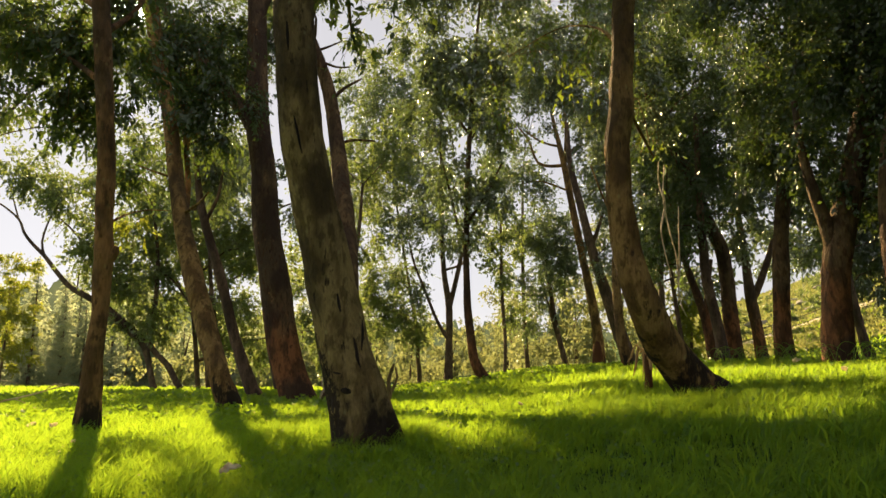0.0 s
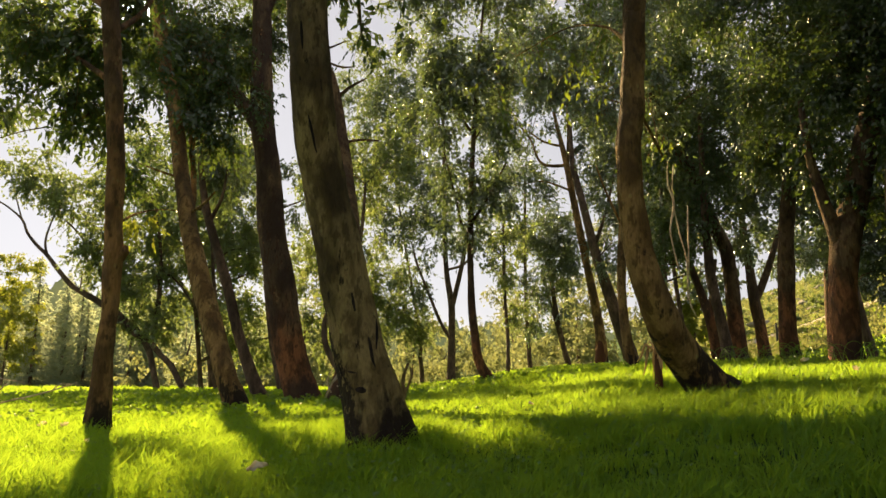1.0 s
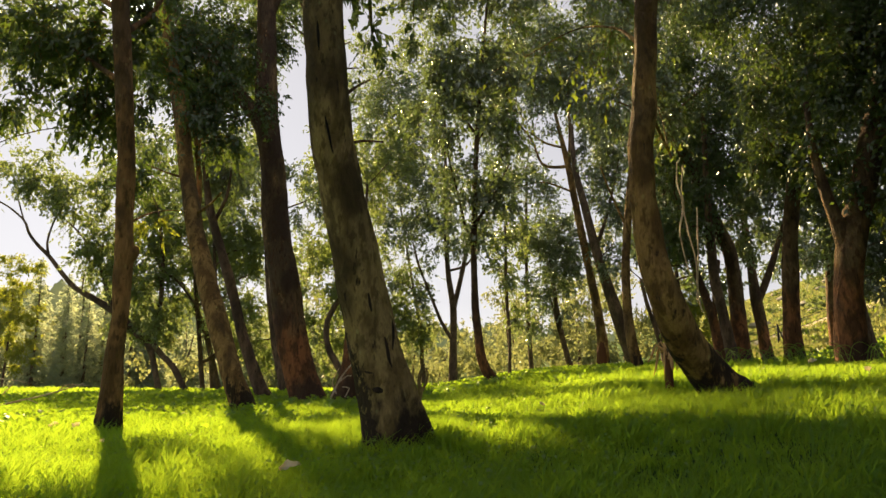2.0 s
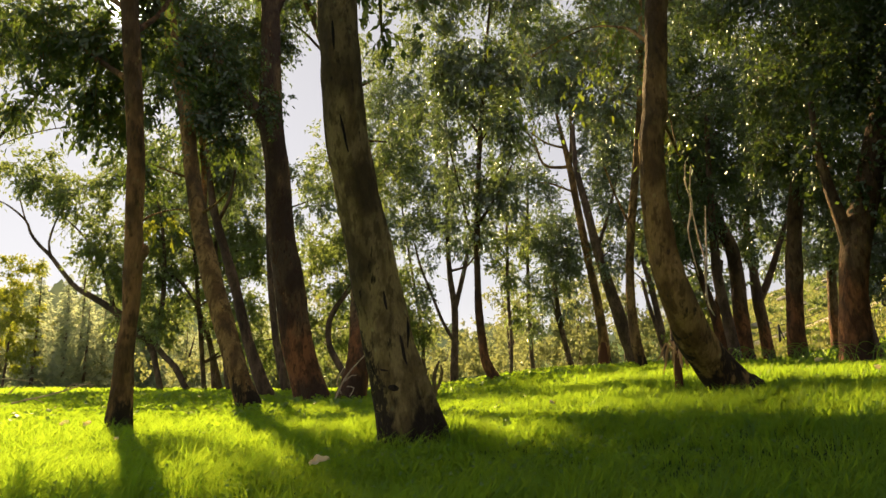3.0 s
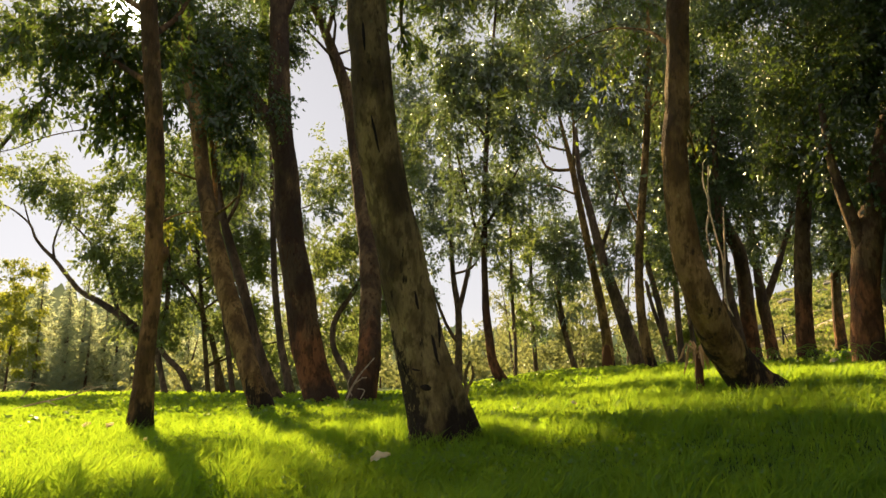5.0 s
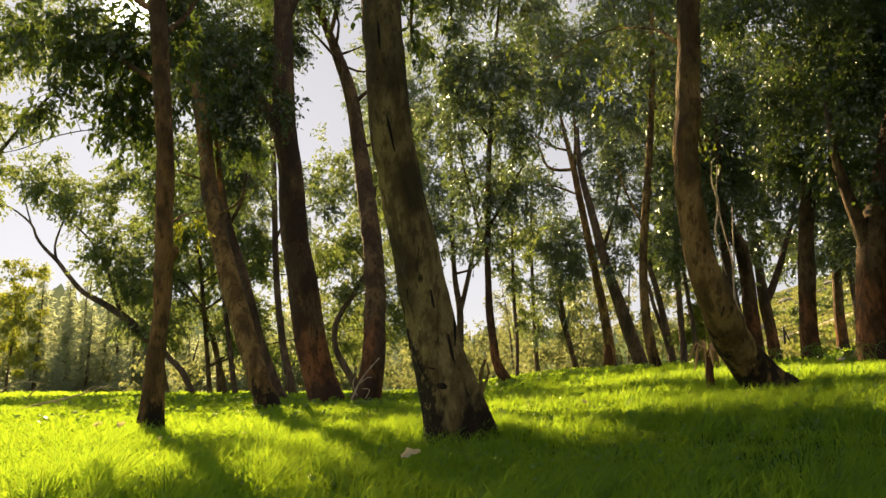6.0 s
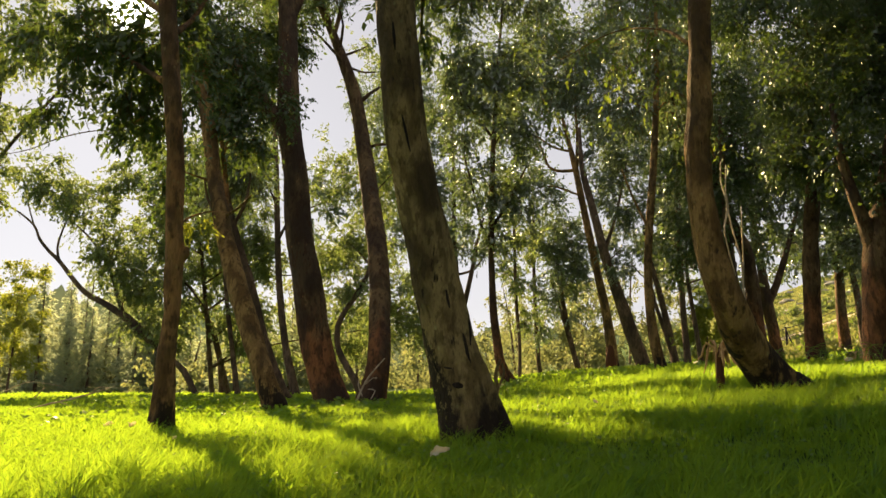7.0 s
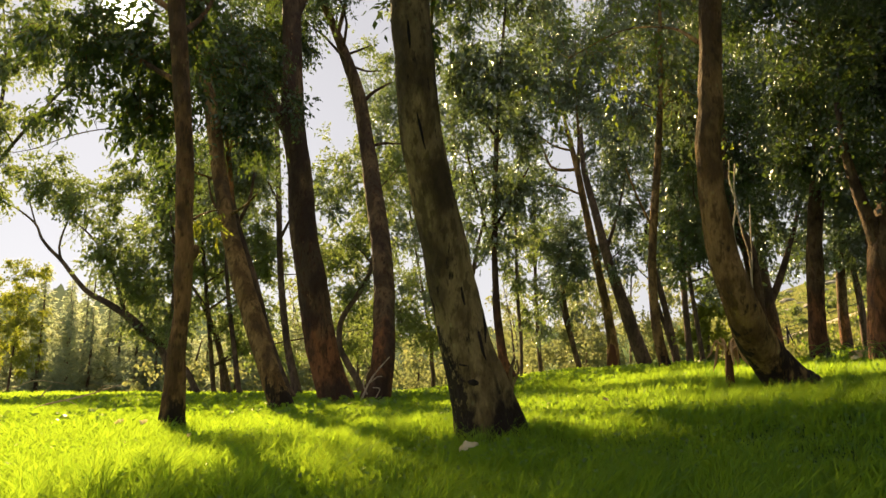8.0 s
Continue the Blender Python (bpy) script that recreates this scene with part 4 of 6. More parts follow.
tree("thin leaning dark tree below the hillside", BARK_DARK, LEAF_MID,
    [[(9.89, 16.00, 0.30, 0.139), (9.83, 16.00, 0.51, 0.119), (9.73, 16.00, 1.06, 0.099), (9.64, 16.00, 1.72, 0.086), (9.59, 16.00, 2.26, 0.073), (9.56, 16.00, 3.08, 0.053)]],
    [(10.44, 16.50, 2.33, 0.55, 0.55, 0.68, 256),
     (9.94, 16.50, 2.89, 0.55, 0.55, 0.55, 188),
     (10.95, 16.50, 3.18, 0.68, 0.68, 0.82, 444)], sides=12, step=0.12, rough=0.07, seed=36)
tree("thin leaning tree half hidden in shade", BARK_DARK, LEAF_MID,
    [[(13.05, 22.00, 0.58, 0.146), (12.99, 22.00, 0.83, 0.128), (12.96, 22.00, 1.71, 0.109), (12.91, 22.00, 2.63, 0.100), (12.82, 22.00, 3.46, 0.082), (12.80, 22.00, 4.70, 0.055)]],
    [(13.51, 22.00, 4.32, 0.91, 0.91, 0.91, 220),
     (11.79, 22.00, 3.94, 0.73, 0.73, 0.73, 93)], sides=10, step=0.2, leaf=0.135, slim=0.082, per=9, reach=0.5, hang=0.32, seed=37)
tree("reddish tree at the end of the row", BARK_RED, LEAF_NEAR,
    [[(5.72, 8.40, -0.02, 0.153), (5.70, 8.40, 0.15, 0.139), (5.67, 8.40, 0.63, 0.125), (5.62, 8.40, 1.19, 0.115), (5.61, 8.40, 1.76, 0.108), (5.68, 8.40, 2.50, 0.101), (5.82, 8.40, 3.26, 0.090), (6.10, 8.40, 4.44, 0.070), (6.37, 8.40, 6.10, 0.035)]],
    [(5.93, 8.40, 2.88, 0.42, 0.42, 0.49, 216),
     (6.34, 8.40, 3.88, 0.63, 0.63, 0.63, 420),
     (6.08, 8.40, 1.76, 0.42, 0.42, 0.42, 154),
     (6.02, 8.40, 5.01, 0.63, 0.63, 0.49, 326)], sides=16, step=0.08, rough=0.08, seed=38)
tree("sprawling tree with a long crooked bare limb", BARK_DARK, LEAF_FAR_PALED,
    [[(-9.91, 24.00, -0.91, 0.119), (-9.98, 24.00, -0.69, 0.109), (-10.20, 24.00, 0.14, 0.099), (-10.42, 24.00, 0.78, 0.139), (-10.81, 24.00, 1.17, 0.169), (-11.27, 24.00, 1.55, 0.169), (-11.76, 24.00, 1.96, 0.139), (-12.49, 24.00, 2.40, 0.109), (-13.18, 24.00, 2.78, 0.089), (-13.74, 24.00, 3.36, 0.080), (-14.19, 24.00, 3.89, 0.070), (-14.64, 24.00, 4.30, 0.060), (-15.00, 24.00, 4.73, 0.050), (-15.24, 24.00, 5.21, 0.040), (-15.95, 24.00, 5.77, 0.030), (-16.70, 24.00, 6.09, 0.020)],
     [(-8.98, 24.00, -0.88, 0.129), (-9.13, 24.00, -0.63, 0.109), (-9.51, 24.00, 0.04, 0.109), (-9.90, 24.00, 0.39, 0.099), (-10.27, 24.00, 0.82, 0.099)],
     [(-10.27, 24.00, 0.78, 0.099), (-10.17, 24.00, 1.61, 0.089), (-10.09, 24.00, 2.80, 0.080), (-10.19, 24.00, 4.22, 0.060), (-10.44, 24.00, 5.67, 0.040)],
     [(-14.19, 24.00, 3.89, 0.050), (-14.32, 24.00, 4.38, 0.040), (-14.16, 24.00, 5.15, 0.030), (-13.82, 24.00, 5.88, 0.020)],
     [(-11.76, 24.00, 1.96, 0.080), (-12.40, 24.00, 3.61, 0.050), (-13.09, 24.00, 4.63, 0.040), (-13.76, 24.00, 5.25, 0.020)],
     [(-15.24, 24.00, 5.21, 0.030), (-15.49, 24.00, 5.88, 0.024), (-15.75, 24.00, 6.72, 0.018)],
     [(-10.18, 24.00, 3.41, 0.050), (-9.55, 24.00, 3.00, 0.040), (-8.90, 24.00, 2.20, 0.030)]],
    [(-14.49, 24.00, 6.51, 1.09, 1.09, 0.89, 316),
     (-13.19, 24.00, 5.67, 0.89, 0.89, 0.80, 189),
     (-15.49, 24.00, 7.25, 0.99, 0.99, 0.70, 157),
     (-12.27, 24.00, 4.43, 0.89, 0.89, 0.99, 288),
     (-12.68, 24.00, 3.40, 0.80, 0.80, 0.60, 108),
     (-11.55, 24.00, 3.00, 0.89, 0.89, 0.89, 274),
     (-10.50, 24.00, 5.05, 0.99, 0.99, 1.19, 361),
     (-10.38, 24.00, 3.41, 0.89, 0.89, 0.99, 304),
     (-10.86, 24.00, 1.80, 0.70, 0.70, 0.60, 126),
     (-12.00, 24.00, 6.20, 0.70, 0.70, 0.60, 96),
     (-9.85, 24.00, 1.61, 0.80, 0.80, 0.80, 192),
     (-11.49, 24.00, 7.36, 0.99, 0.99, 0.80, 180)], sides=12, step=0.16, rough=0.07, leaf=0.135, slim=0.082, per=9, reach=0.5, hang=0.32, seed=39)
tree("slim pair of dark stems beyond the meadow", BARK_DARK, LEAF_FAR_PALED,
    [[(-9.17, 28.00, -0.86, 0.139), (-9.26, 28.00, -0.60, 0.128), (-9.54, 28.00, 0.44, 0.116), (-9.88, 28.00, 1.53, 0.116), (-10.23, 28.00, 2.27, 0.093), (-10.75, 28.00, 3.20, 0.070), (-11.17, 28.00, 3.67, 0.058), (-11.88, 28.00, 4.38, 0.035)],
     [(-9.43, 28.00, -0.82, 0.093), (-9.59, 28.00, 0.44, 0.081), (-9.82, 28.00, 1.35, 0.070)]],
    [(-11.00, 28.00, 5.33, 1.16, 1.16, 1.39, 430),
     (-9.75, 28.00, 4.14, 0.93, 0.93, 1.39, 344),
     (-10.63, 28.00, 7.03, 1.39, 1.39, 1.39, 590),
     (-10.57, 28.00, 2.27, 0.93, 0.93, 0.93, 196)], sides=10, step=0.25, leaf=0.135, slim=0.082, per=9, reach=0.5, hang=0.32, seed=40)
tree("thin straight dark stem beyond the meadow", BARK_DARK, LEAF_FAR_PALED,
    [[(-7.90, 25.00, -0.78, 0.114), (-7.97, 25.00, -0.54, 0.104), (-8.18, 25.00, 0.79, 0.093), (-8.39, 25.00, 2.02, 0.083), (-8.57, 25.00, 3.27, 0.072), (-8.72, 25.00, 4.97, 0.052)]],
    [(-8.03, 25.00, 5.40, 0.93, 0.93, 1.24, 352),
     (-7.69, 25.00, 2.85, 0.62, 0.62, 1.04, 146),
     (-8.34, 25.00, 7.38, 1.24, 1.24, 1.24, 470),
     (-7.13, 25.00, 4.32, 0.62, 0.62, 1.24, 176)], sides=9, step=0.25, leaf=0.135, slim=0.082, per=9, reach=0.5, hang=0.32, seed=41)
tree("leafy tree with drooping yellow-green sprays at the meadow's edge", BARK_DARK, LEAF_FAR_PALED,
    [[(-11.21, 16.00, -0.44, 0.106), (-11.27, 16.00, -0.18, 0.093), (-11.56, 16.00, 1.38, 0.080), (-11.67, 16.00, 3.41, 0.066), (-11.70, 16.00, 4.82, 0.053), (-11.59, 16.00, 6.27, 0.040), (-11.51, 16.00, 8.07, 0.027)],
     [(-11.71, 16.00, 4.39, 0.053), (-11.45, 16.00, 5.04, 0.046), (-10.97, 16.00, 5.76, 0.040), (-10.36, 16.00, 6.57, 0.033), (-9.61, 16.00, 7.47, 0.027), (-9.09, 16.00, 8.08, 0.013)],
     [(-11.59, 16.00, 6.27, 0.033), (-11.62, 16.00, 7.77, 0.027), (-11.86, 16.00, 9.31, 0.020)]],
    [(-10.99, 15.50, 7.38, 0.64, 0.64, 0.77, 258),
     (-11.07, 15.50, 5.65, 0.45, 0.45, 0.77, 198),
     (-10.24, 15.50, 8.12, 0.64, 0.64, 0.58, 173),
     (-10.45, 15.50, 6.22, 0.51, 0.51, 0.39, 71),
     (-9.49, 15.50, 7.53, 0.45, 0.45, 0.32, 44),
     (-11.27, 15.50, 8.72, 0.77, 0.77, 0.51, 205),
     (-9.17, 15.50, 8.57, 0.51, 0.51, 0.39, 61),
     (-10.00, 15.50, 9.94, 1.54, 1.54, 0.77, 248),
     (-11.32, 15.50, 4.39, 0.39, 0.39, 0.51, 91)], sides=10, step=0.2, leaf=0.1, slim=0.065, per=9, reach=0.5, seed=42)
tree("pale green tree behind the thick leaning one", BARK_DARK, LEAF_FAR_PALED,
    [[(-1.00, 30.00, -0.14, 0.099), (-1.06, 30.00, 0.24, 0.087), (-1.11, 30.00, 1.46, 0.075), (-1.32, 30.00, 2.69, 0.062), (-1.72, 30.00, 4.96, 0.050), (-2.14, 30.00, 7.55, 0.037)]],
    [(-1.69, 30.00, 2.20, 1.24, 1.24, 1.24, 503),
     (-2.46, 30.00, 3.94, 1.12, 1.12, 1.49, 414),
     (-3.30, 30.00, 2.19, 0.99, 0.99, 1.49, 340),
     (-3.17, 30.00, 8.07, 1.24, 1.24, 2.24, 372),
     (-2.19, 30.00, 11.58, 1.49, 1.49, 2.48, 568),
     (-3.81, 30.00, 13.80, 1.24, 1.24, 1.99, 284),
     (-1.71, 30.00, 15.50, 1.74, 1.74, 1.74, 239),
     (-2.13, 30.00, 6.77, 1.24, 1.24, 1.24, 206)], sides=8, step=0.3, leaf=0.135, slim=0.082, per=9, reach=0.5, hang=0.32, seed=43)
tree("open-crowned tree beyond the meadow", BARK_DARK, LEAF_FAR_PALED,
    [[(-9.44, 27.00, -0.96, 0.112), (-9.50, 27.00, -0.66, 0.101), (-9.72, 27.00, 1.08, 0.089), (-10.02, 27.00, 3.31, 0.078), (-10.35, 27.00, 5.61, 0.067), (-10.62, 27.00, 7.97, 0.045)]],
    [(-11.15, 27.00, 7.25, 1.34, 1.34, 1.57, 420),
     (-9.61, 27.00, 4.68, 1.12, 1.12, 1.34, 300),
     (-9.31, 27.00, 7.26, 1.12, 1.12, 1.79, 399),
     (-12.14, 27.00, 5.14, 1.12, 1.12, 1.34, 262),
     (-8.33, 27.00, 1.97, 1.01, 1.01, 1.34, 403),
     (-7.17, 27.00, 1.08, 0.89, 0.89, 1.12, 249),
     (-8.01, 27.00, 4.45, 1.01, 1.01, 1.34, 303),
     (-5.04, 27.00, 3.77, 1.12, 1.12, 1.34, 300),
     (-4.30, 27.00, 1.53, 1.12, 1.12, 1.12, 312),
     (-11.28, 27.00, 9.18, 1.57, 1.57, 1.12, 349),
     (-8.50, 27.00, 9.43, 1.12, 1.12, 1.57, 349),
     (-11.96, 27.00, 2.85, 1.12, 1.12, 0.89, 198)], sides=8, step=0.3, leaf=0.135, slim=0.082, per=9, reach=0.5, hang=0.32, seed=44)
tree("bushy tree closing the middle of the grove", BARK_DARK, LEAF_MID,
    [[(3.84, 31.00, -0.12, 0.116), (3.80, 31.00, 0.26, 0.103), (3.71, 31.00, 2.28, 0.090), (3.68, 31.00, 4.87, 0.077), (3.76, 31.00, 9.18, 0.051)]],
    [(3.76, 31.00, 2.28, 1.03, 1.03, 1.03, 164),
     (4.63, 31.00, 6.73, 1.28, 1.28, 1.54, 355),
     (3.09, 31.00, 9.18, 1.54, 1.54, 2.05, 367),
     (2.76, 31.00, 4.35, 1.03, 1.03, 1.28, 101),
     (2.27, 31.00, 6.46, 1.03, 1.03, 1.54, 140),
     (2.07, 31.00, 13.40, 2.05, 2.05, 2.57, 1305),
     (4.81, 31.00, 14.28, 1.80, 1.80, 2.05, 830)], sides=8, step=0.3, leaf=0.135, slim=0.082, per=9, reach=0.5, hang=0.32, seed=45)
tree("dense dark tree closing the eastern view", BARK_DARK, LEAF_MID,
    [[(5.84, 18.00, 0.16, 0.104), (5.83, 18.00, 0.45, 0.089), (5.80, 18.00, 2.23, 0.075), (5.85, 18.00, 4.55, 0.060), (5.89, 18.00, 6.96, 0.037)]],
    [(5.71, 18.00, 3.45, 0.75, 0.75, 1.04, 180),
     (6.12, 18.00, 5.34, 0.89, 0.89, 1.19, 331),
     (5.58, 18.00, 6.96, 0.89, 0.89, 1.34, 372),
     (6.96, 18.00, 6.47, 0.89, 0.89, 1.19, 358),
     (7.73, 18.00, 4.08, 0.75, 0.75, 0.89, 188),
     (8.44, 18.00, 5.34, 0.89, 0.89, 1.04, 338),
     (6.64, 18.00, 8.98, 1.34, 1.34, 1.19, 622),
     (8.78, 18.00, 7.80, 1.34, 1.34, 1.19, 663),
     (7.02, 18.00, 2.54, 0.45, 0.45, 0.75, 50)], sides=10, step=0.2, leaf=0.135, slim=0.082, per=9, reach=0.5, hang=0.35, seed=46)
tree("dense dark tree under the hillside", BARK_DARK, LEAF_MID,
    [[(11.35, 17.00, 0.16, 0.127), (11.36, 17.00, 0.43, 0.106), (11.43, 17.00, 2.12, 0.084), (11.53, 17.00, 4.30, 0.063), (11.64, 17.00, 6.59, 0.035)]],
    [(10.85, 17.00, 3.27, 0.70, 0.70, 0.70, 196),
     (10.01, 17.00, 3.56, 0.70, 0.70, 0.56, 145),
     (11.33, 17.00, 5.05, 1.13, 1.13, 0.99, 530),
     (9.53, 17.00, 4.60, 0.84, 0.84, 0.70, 252),
     (11.23, 17.00, 6.90, 1.27, 1.27, 1.13, 682),
     (9.44, 17.00, 6.90, 1.13, 1.13, 0.99, 530),
     (10.82, 17.00, 8.81, 1.55, 1.55, 1.13, 835),
     (11.58, 17.00, 2.12, 0.56, 0.56, 0.56, 99)], sides=10, step=0.2, leaf=0.135, slim=0.082, per=9, reach=0.5, hang=0.35, seed=47)

# ---- places of small things ----
BARK_SEAMS = (
    [(-0.843, 3.732, 1.497, 0.0083), (-0.807, 3.748, 1.377, 0.0190), (-0.784, 3.767, 1.247, 0.0180), (-0.763, 3.801, 1.110, 0.0073)],
    [(-0.919, 3.696, 1.934, 0.0059), (-0.895, 3.699, 1.795, 0.0141), (-0.894, 3.713, 1.609, 0.0082)],
    [(-0.899, 3.723, 1.476, 0.0035), (-0.878, 3.743, 1.330, 0.0077), (-0.885, 3.756, 1.244, 0.0036)],
    [(-0.935, 3.750, 1.458, 0.0015), (-0.925, 3.750, 1.416, 0.0046), (-0.916, 3.753, 1.367, 0.0046), (-0.908, 3.756, 1.323, 0.0015)],
    [(-0.852, 3.709, 1.418, 0.0023), (-0.840, 3.713, 1.369, 0.0061), (-0.824, 3.720, 1.305, 0.0077), (-0.813, 3.727, 1.246, 0.0062), (-0.801, 3.733, 1.201, 0.0023)],
    [(-0.911, 3.683, 2.049, 0.0030), (-0.901, 3.682, 1.907, 0.0091), (-0.891, 3.683, 1.803, 0.0046)],
    [(-0.501, 3.871, 0.167, 0.0032), (-0.486, 3.870, 0.113, 0.0096), (-0.475, 3.864, 0.050, 0.0112), (-0.457, 3.861, -0.002, 0.0032)],
    [(-0.567, 3.859, -0.120, 0.0096), (-0.534, 3.846, -0.125, 0.0257), (-0.502, 3.839, -0.131, 0.0129)],
    [(-0.701, 3.924, 0.162, 0.0048), (-0.685, 3.921, 0.098, 0.0096), (-0.670, 3.918, 0.035, 0.0112), (-0.647, 3.907, -0.028, 0.0129), (-0.624, 3.894, -0.078, 0.0064)],
    [(-0.632, 3.889, -0.012, 0.0064), (-0.596, 3.867, -0.027, 0.0112), (-0.562, 3.852, -0.033, 0.0064)],
    [(-0.725, 3.908, 0.338, 0.0032), (-0.717, 3.908, 0.305, 0.0080), (-0.709, 3.907, 0.279, 0.0032)],
    [(-0.713, 3.916, 0.257, 0.0032), (-0.705, 3.913, 0.232, 0.0064), (-0.697, 3.908, 0.213, 0.0032)],
    [(-0.471, 3.961, 0.293, 0.0032), (-0.457, 3.925, 0.195, 0.0080), (-0.457, 3.889, 0.098, 0.0032)],
    [(-0.596, 3.847, 0.413, 0.0032), (-0.588, 3.850, 0.364, 0.0064), (-0.576, 3.854, 0.311, 0.0032)],
    [(-0.783, 3.880, 0.628, 0.0047), (-0.752, 3.870, 0.564, 0.0079), (-0.726, 3.856, 0.549, 0.0032)],
    [(-0.740, 3.888, 0.465, 0.0048), (-0.762, 3.931, 0.421, 0.0064), (-0.760, 3.947, 0.373, 0.0064), (-0.733, 3.911, 0.361, 0.0032)])
RIBBONS = (
    [(2.00, 6.10, 1.89, 0.004), (1.99, 6.10, 1.69, 0.007), (2.03, 6.10, 1.47, 0.007), (1.99, 6.10, 1.25, 0.007), (2.01, 6.10, 1.06, 0.007), (2.06, 6.10, 0.81, 0.004)],
    [(2.05, 6.10, 1.86, 0.004), (2.03, 6.10, 1.64, 0.007), (2.03, 6.10, 1.47, 0.007), (2.07, 6.10, 1.21, 0.007), (2.12, 6.10, 0.97, 0.007), (2.12, 6.10, 0.74, 0.007), (2.11, 6.10, 0.59, 0.004)],
    [(2.16, 6.10, 1.46, 0.004), (2.15, 6.10, 1.21, 0.007), (2.14, 6.10, 0.95, 0.007), (2.12, 6.10, 0.71, 0.007), (2.14, 6.10, 0.53, 0.007), (2.18, 6.10, 0.45, 0.004)],
    [(1.99, 6.10, 1.25, 0.004), (2.04, 6.10, 1.45, 0.007), (2.03, 6.10, 1.59, 0.004)])
FALLEN = (
    [(-6.63, 9.50, -0.64, 0.0124), (-6.09, 9.50, -0.49, 0.0124), (-5.57, 9.50, -0.37, 0.0112), (-5.08, 9.50, -0.22, 0.0074)],
    [(-5.98, 9.50, -0.46, 0.0099), (-5.83, 9.50, -0.43, 0.0087), (-5.67, 9.50, -0.49, 0.0050)],
    [(-5.42, 9.50, -0.34, 0.0074), (-5.31, 9.50, -0.24, 0.0062), (-4.99, 9.50, -0.25, 0.0037)],
    [(-6.70, 9.70, -0.29, 0.0062), (-6.40, 9.70, -0.17, 0.0062), (-6.12, 9.70, -0.19, 0.0050), (-5.90, 9.70, -0.23, 0.0037)],
    [(-6.05, 9.30, -0.37, 0.0074), (-6.00, 9.30, -0.31, 0.0093), (-5.92, 9.30, -0.23, 0.0074)])
YELLOW_SPRIG = [(-2.98, 6.60, 1.42, 0.21, 0.21, 0.07, 24)]
DEAD_TWIGS = (
    [(-2.01, 11.40, -0.52, 0.019), (-1.89, 11.40, -0.25, 0.017), (-1.76, 11.40, -0.05, 0.014), (-1.55, 11.40, 0.19, 0.009)],
    [(-1.87, 11.40, -0.23, 0.014), (-1.74, 11.40, -0.13, 0.009), (-1.67, 11.40, -0.13, 0.007)],
    [(-1.82, 11.40, -0.31, 0.009), (-1.70, 11.40, -0.33, 0.009), (-1.77, 11.40, -0.47, 0.009)],
    [(-1.91, 11.40, -0.42, 0.012), (-1.98, 11.40, -0.23, 0.009), (-1.88, 11.40, -0.01, 0.007)])
STUMP_AT = (1.69, 5.70, 0.02)
OLD_STUMP_AT = (6.33, 28.00, 0.01)
PALE_LEAF_AT = (-0.63, 2.12, -0.30)
LOG_AT = (11.61, 20.00, 0.69)
POST_AT = (13.52, 28.00, 0.62)

# ---- ground ----
def ground_sheet():
    """One sheet to the horizon, fine near the grove and coarse far off."""
    near = np.arange(-30, 30.01, 0.4)
    far = np.concatenate([30 * 1.16 ** np.arange(1, 28)])
    xs = np.concatenate([-far[::-1], near, far])
    ys = np.concatenate([-far[::-1] + 18, near + 18, far + 18])
    X, Y = np.meshgrid(xs, ys)
    Z = ground_z(X, Y)
    v = np.stack([X, Y, Z], -1).reshape(-1, 3)
    idx = np.arange(len(v)).reshape(len(ys), len(xs))
    f = np.stack([idx[:-1, :-1], idx[:-1, 1:], idx[1:, 1:], idx[1:, :-1]], -1).reshape(-1, 4)
    return tagged(piece("ground", v, f, TURF, rounded=True), "grassy woodland floor sloping up to a bank", "ground", kind="structure")


ground_sheet()


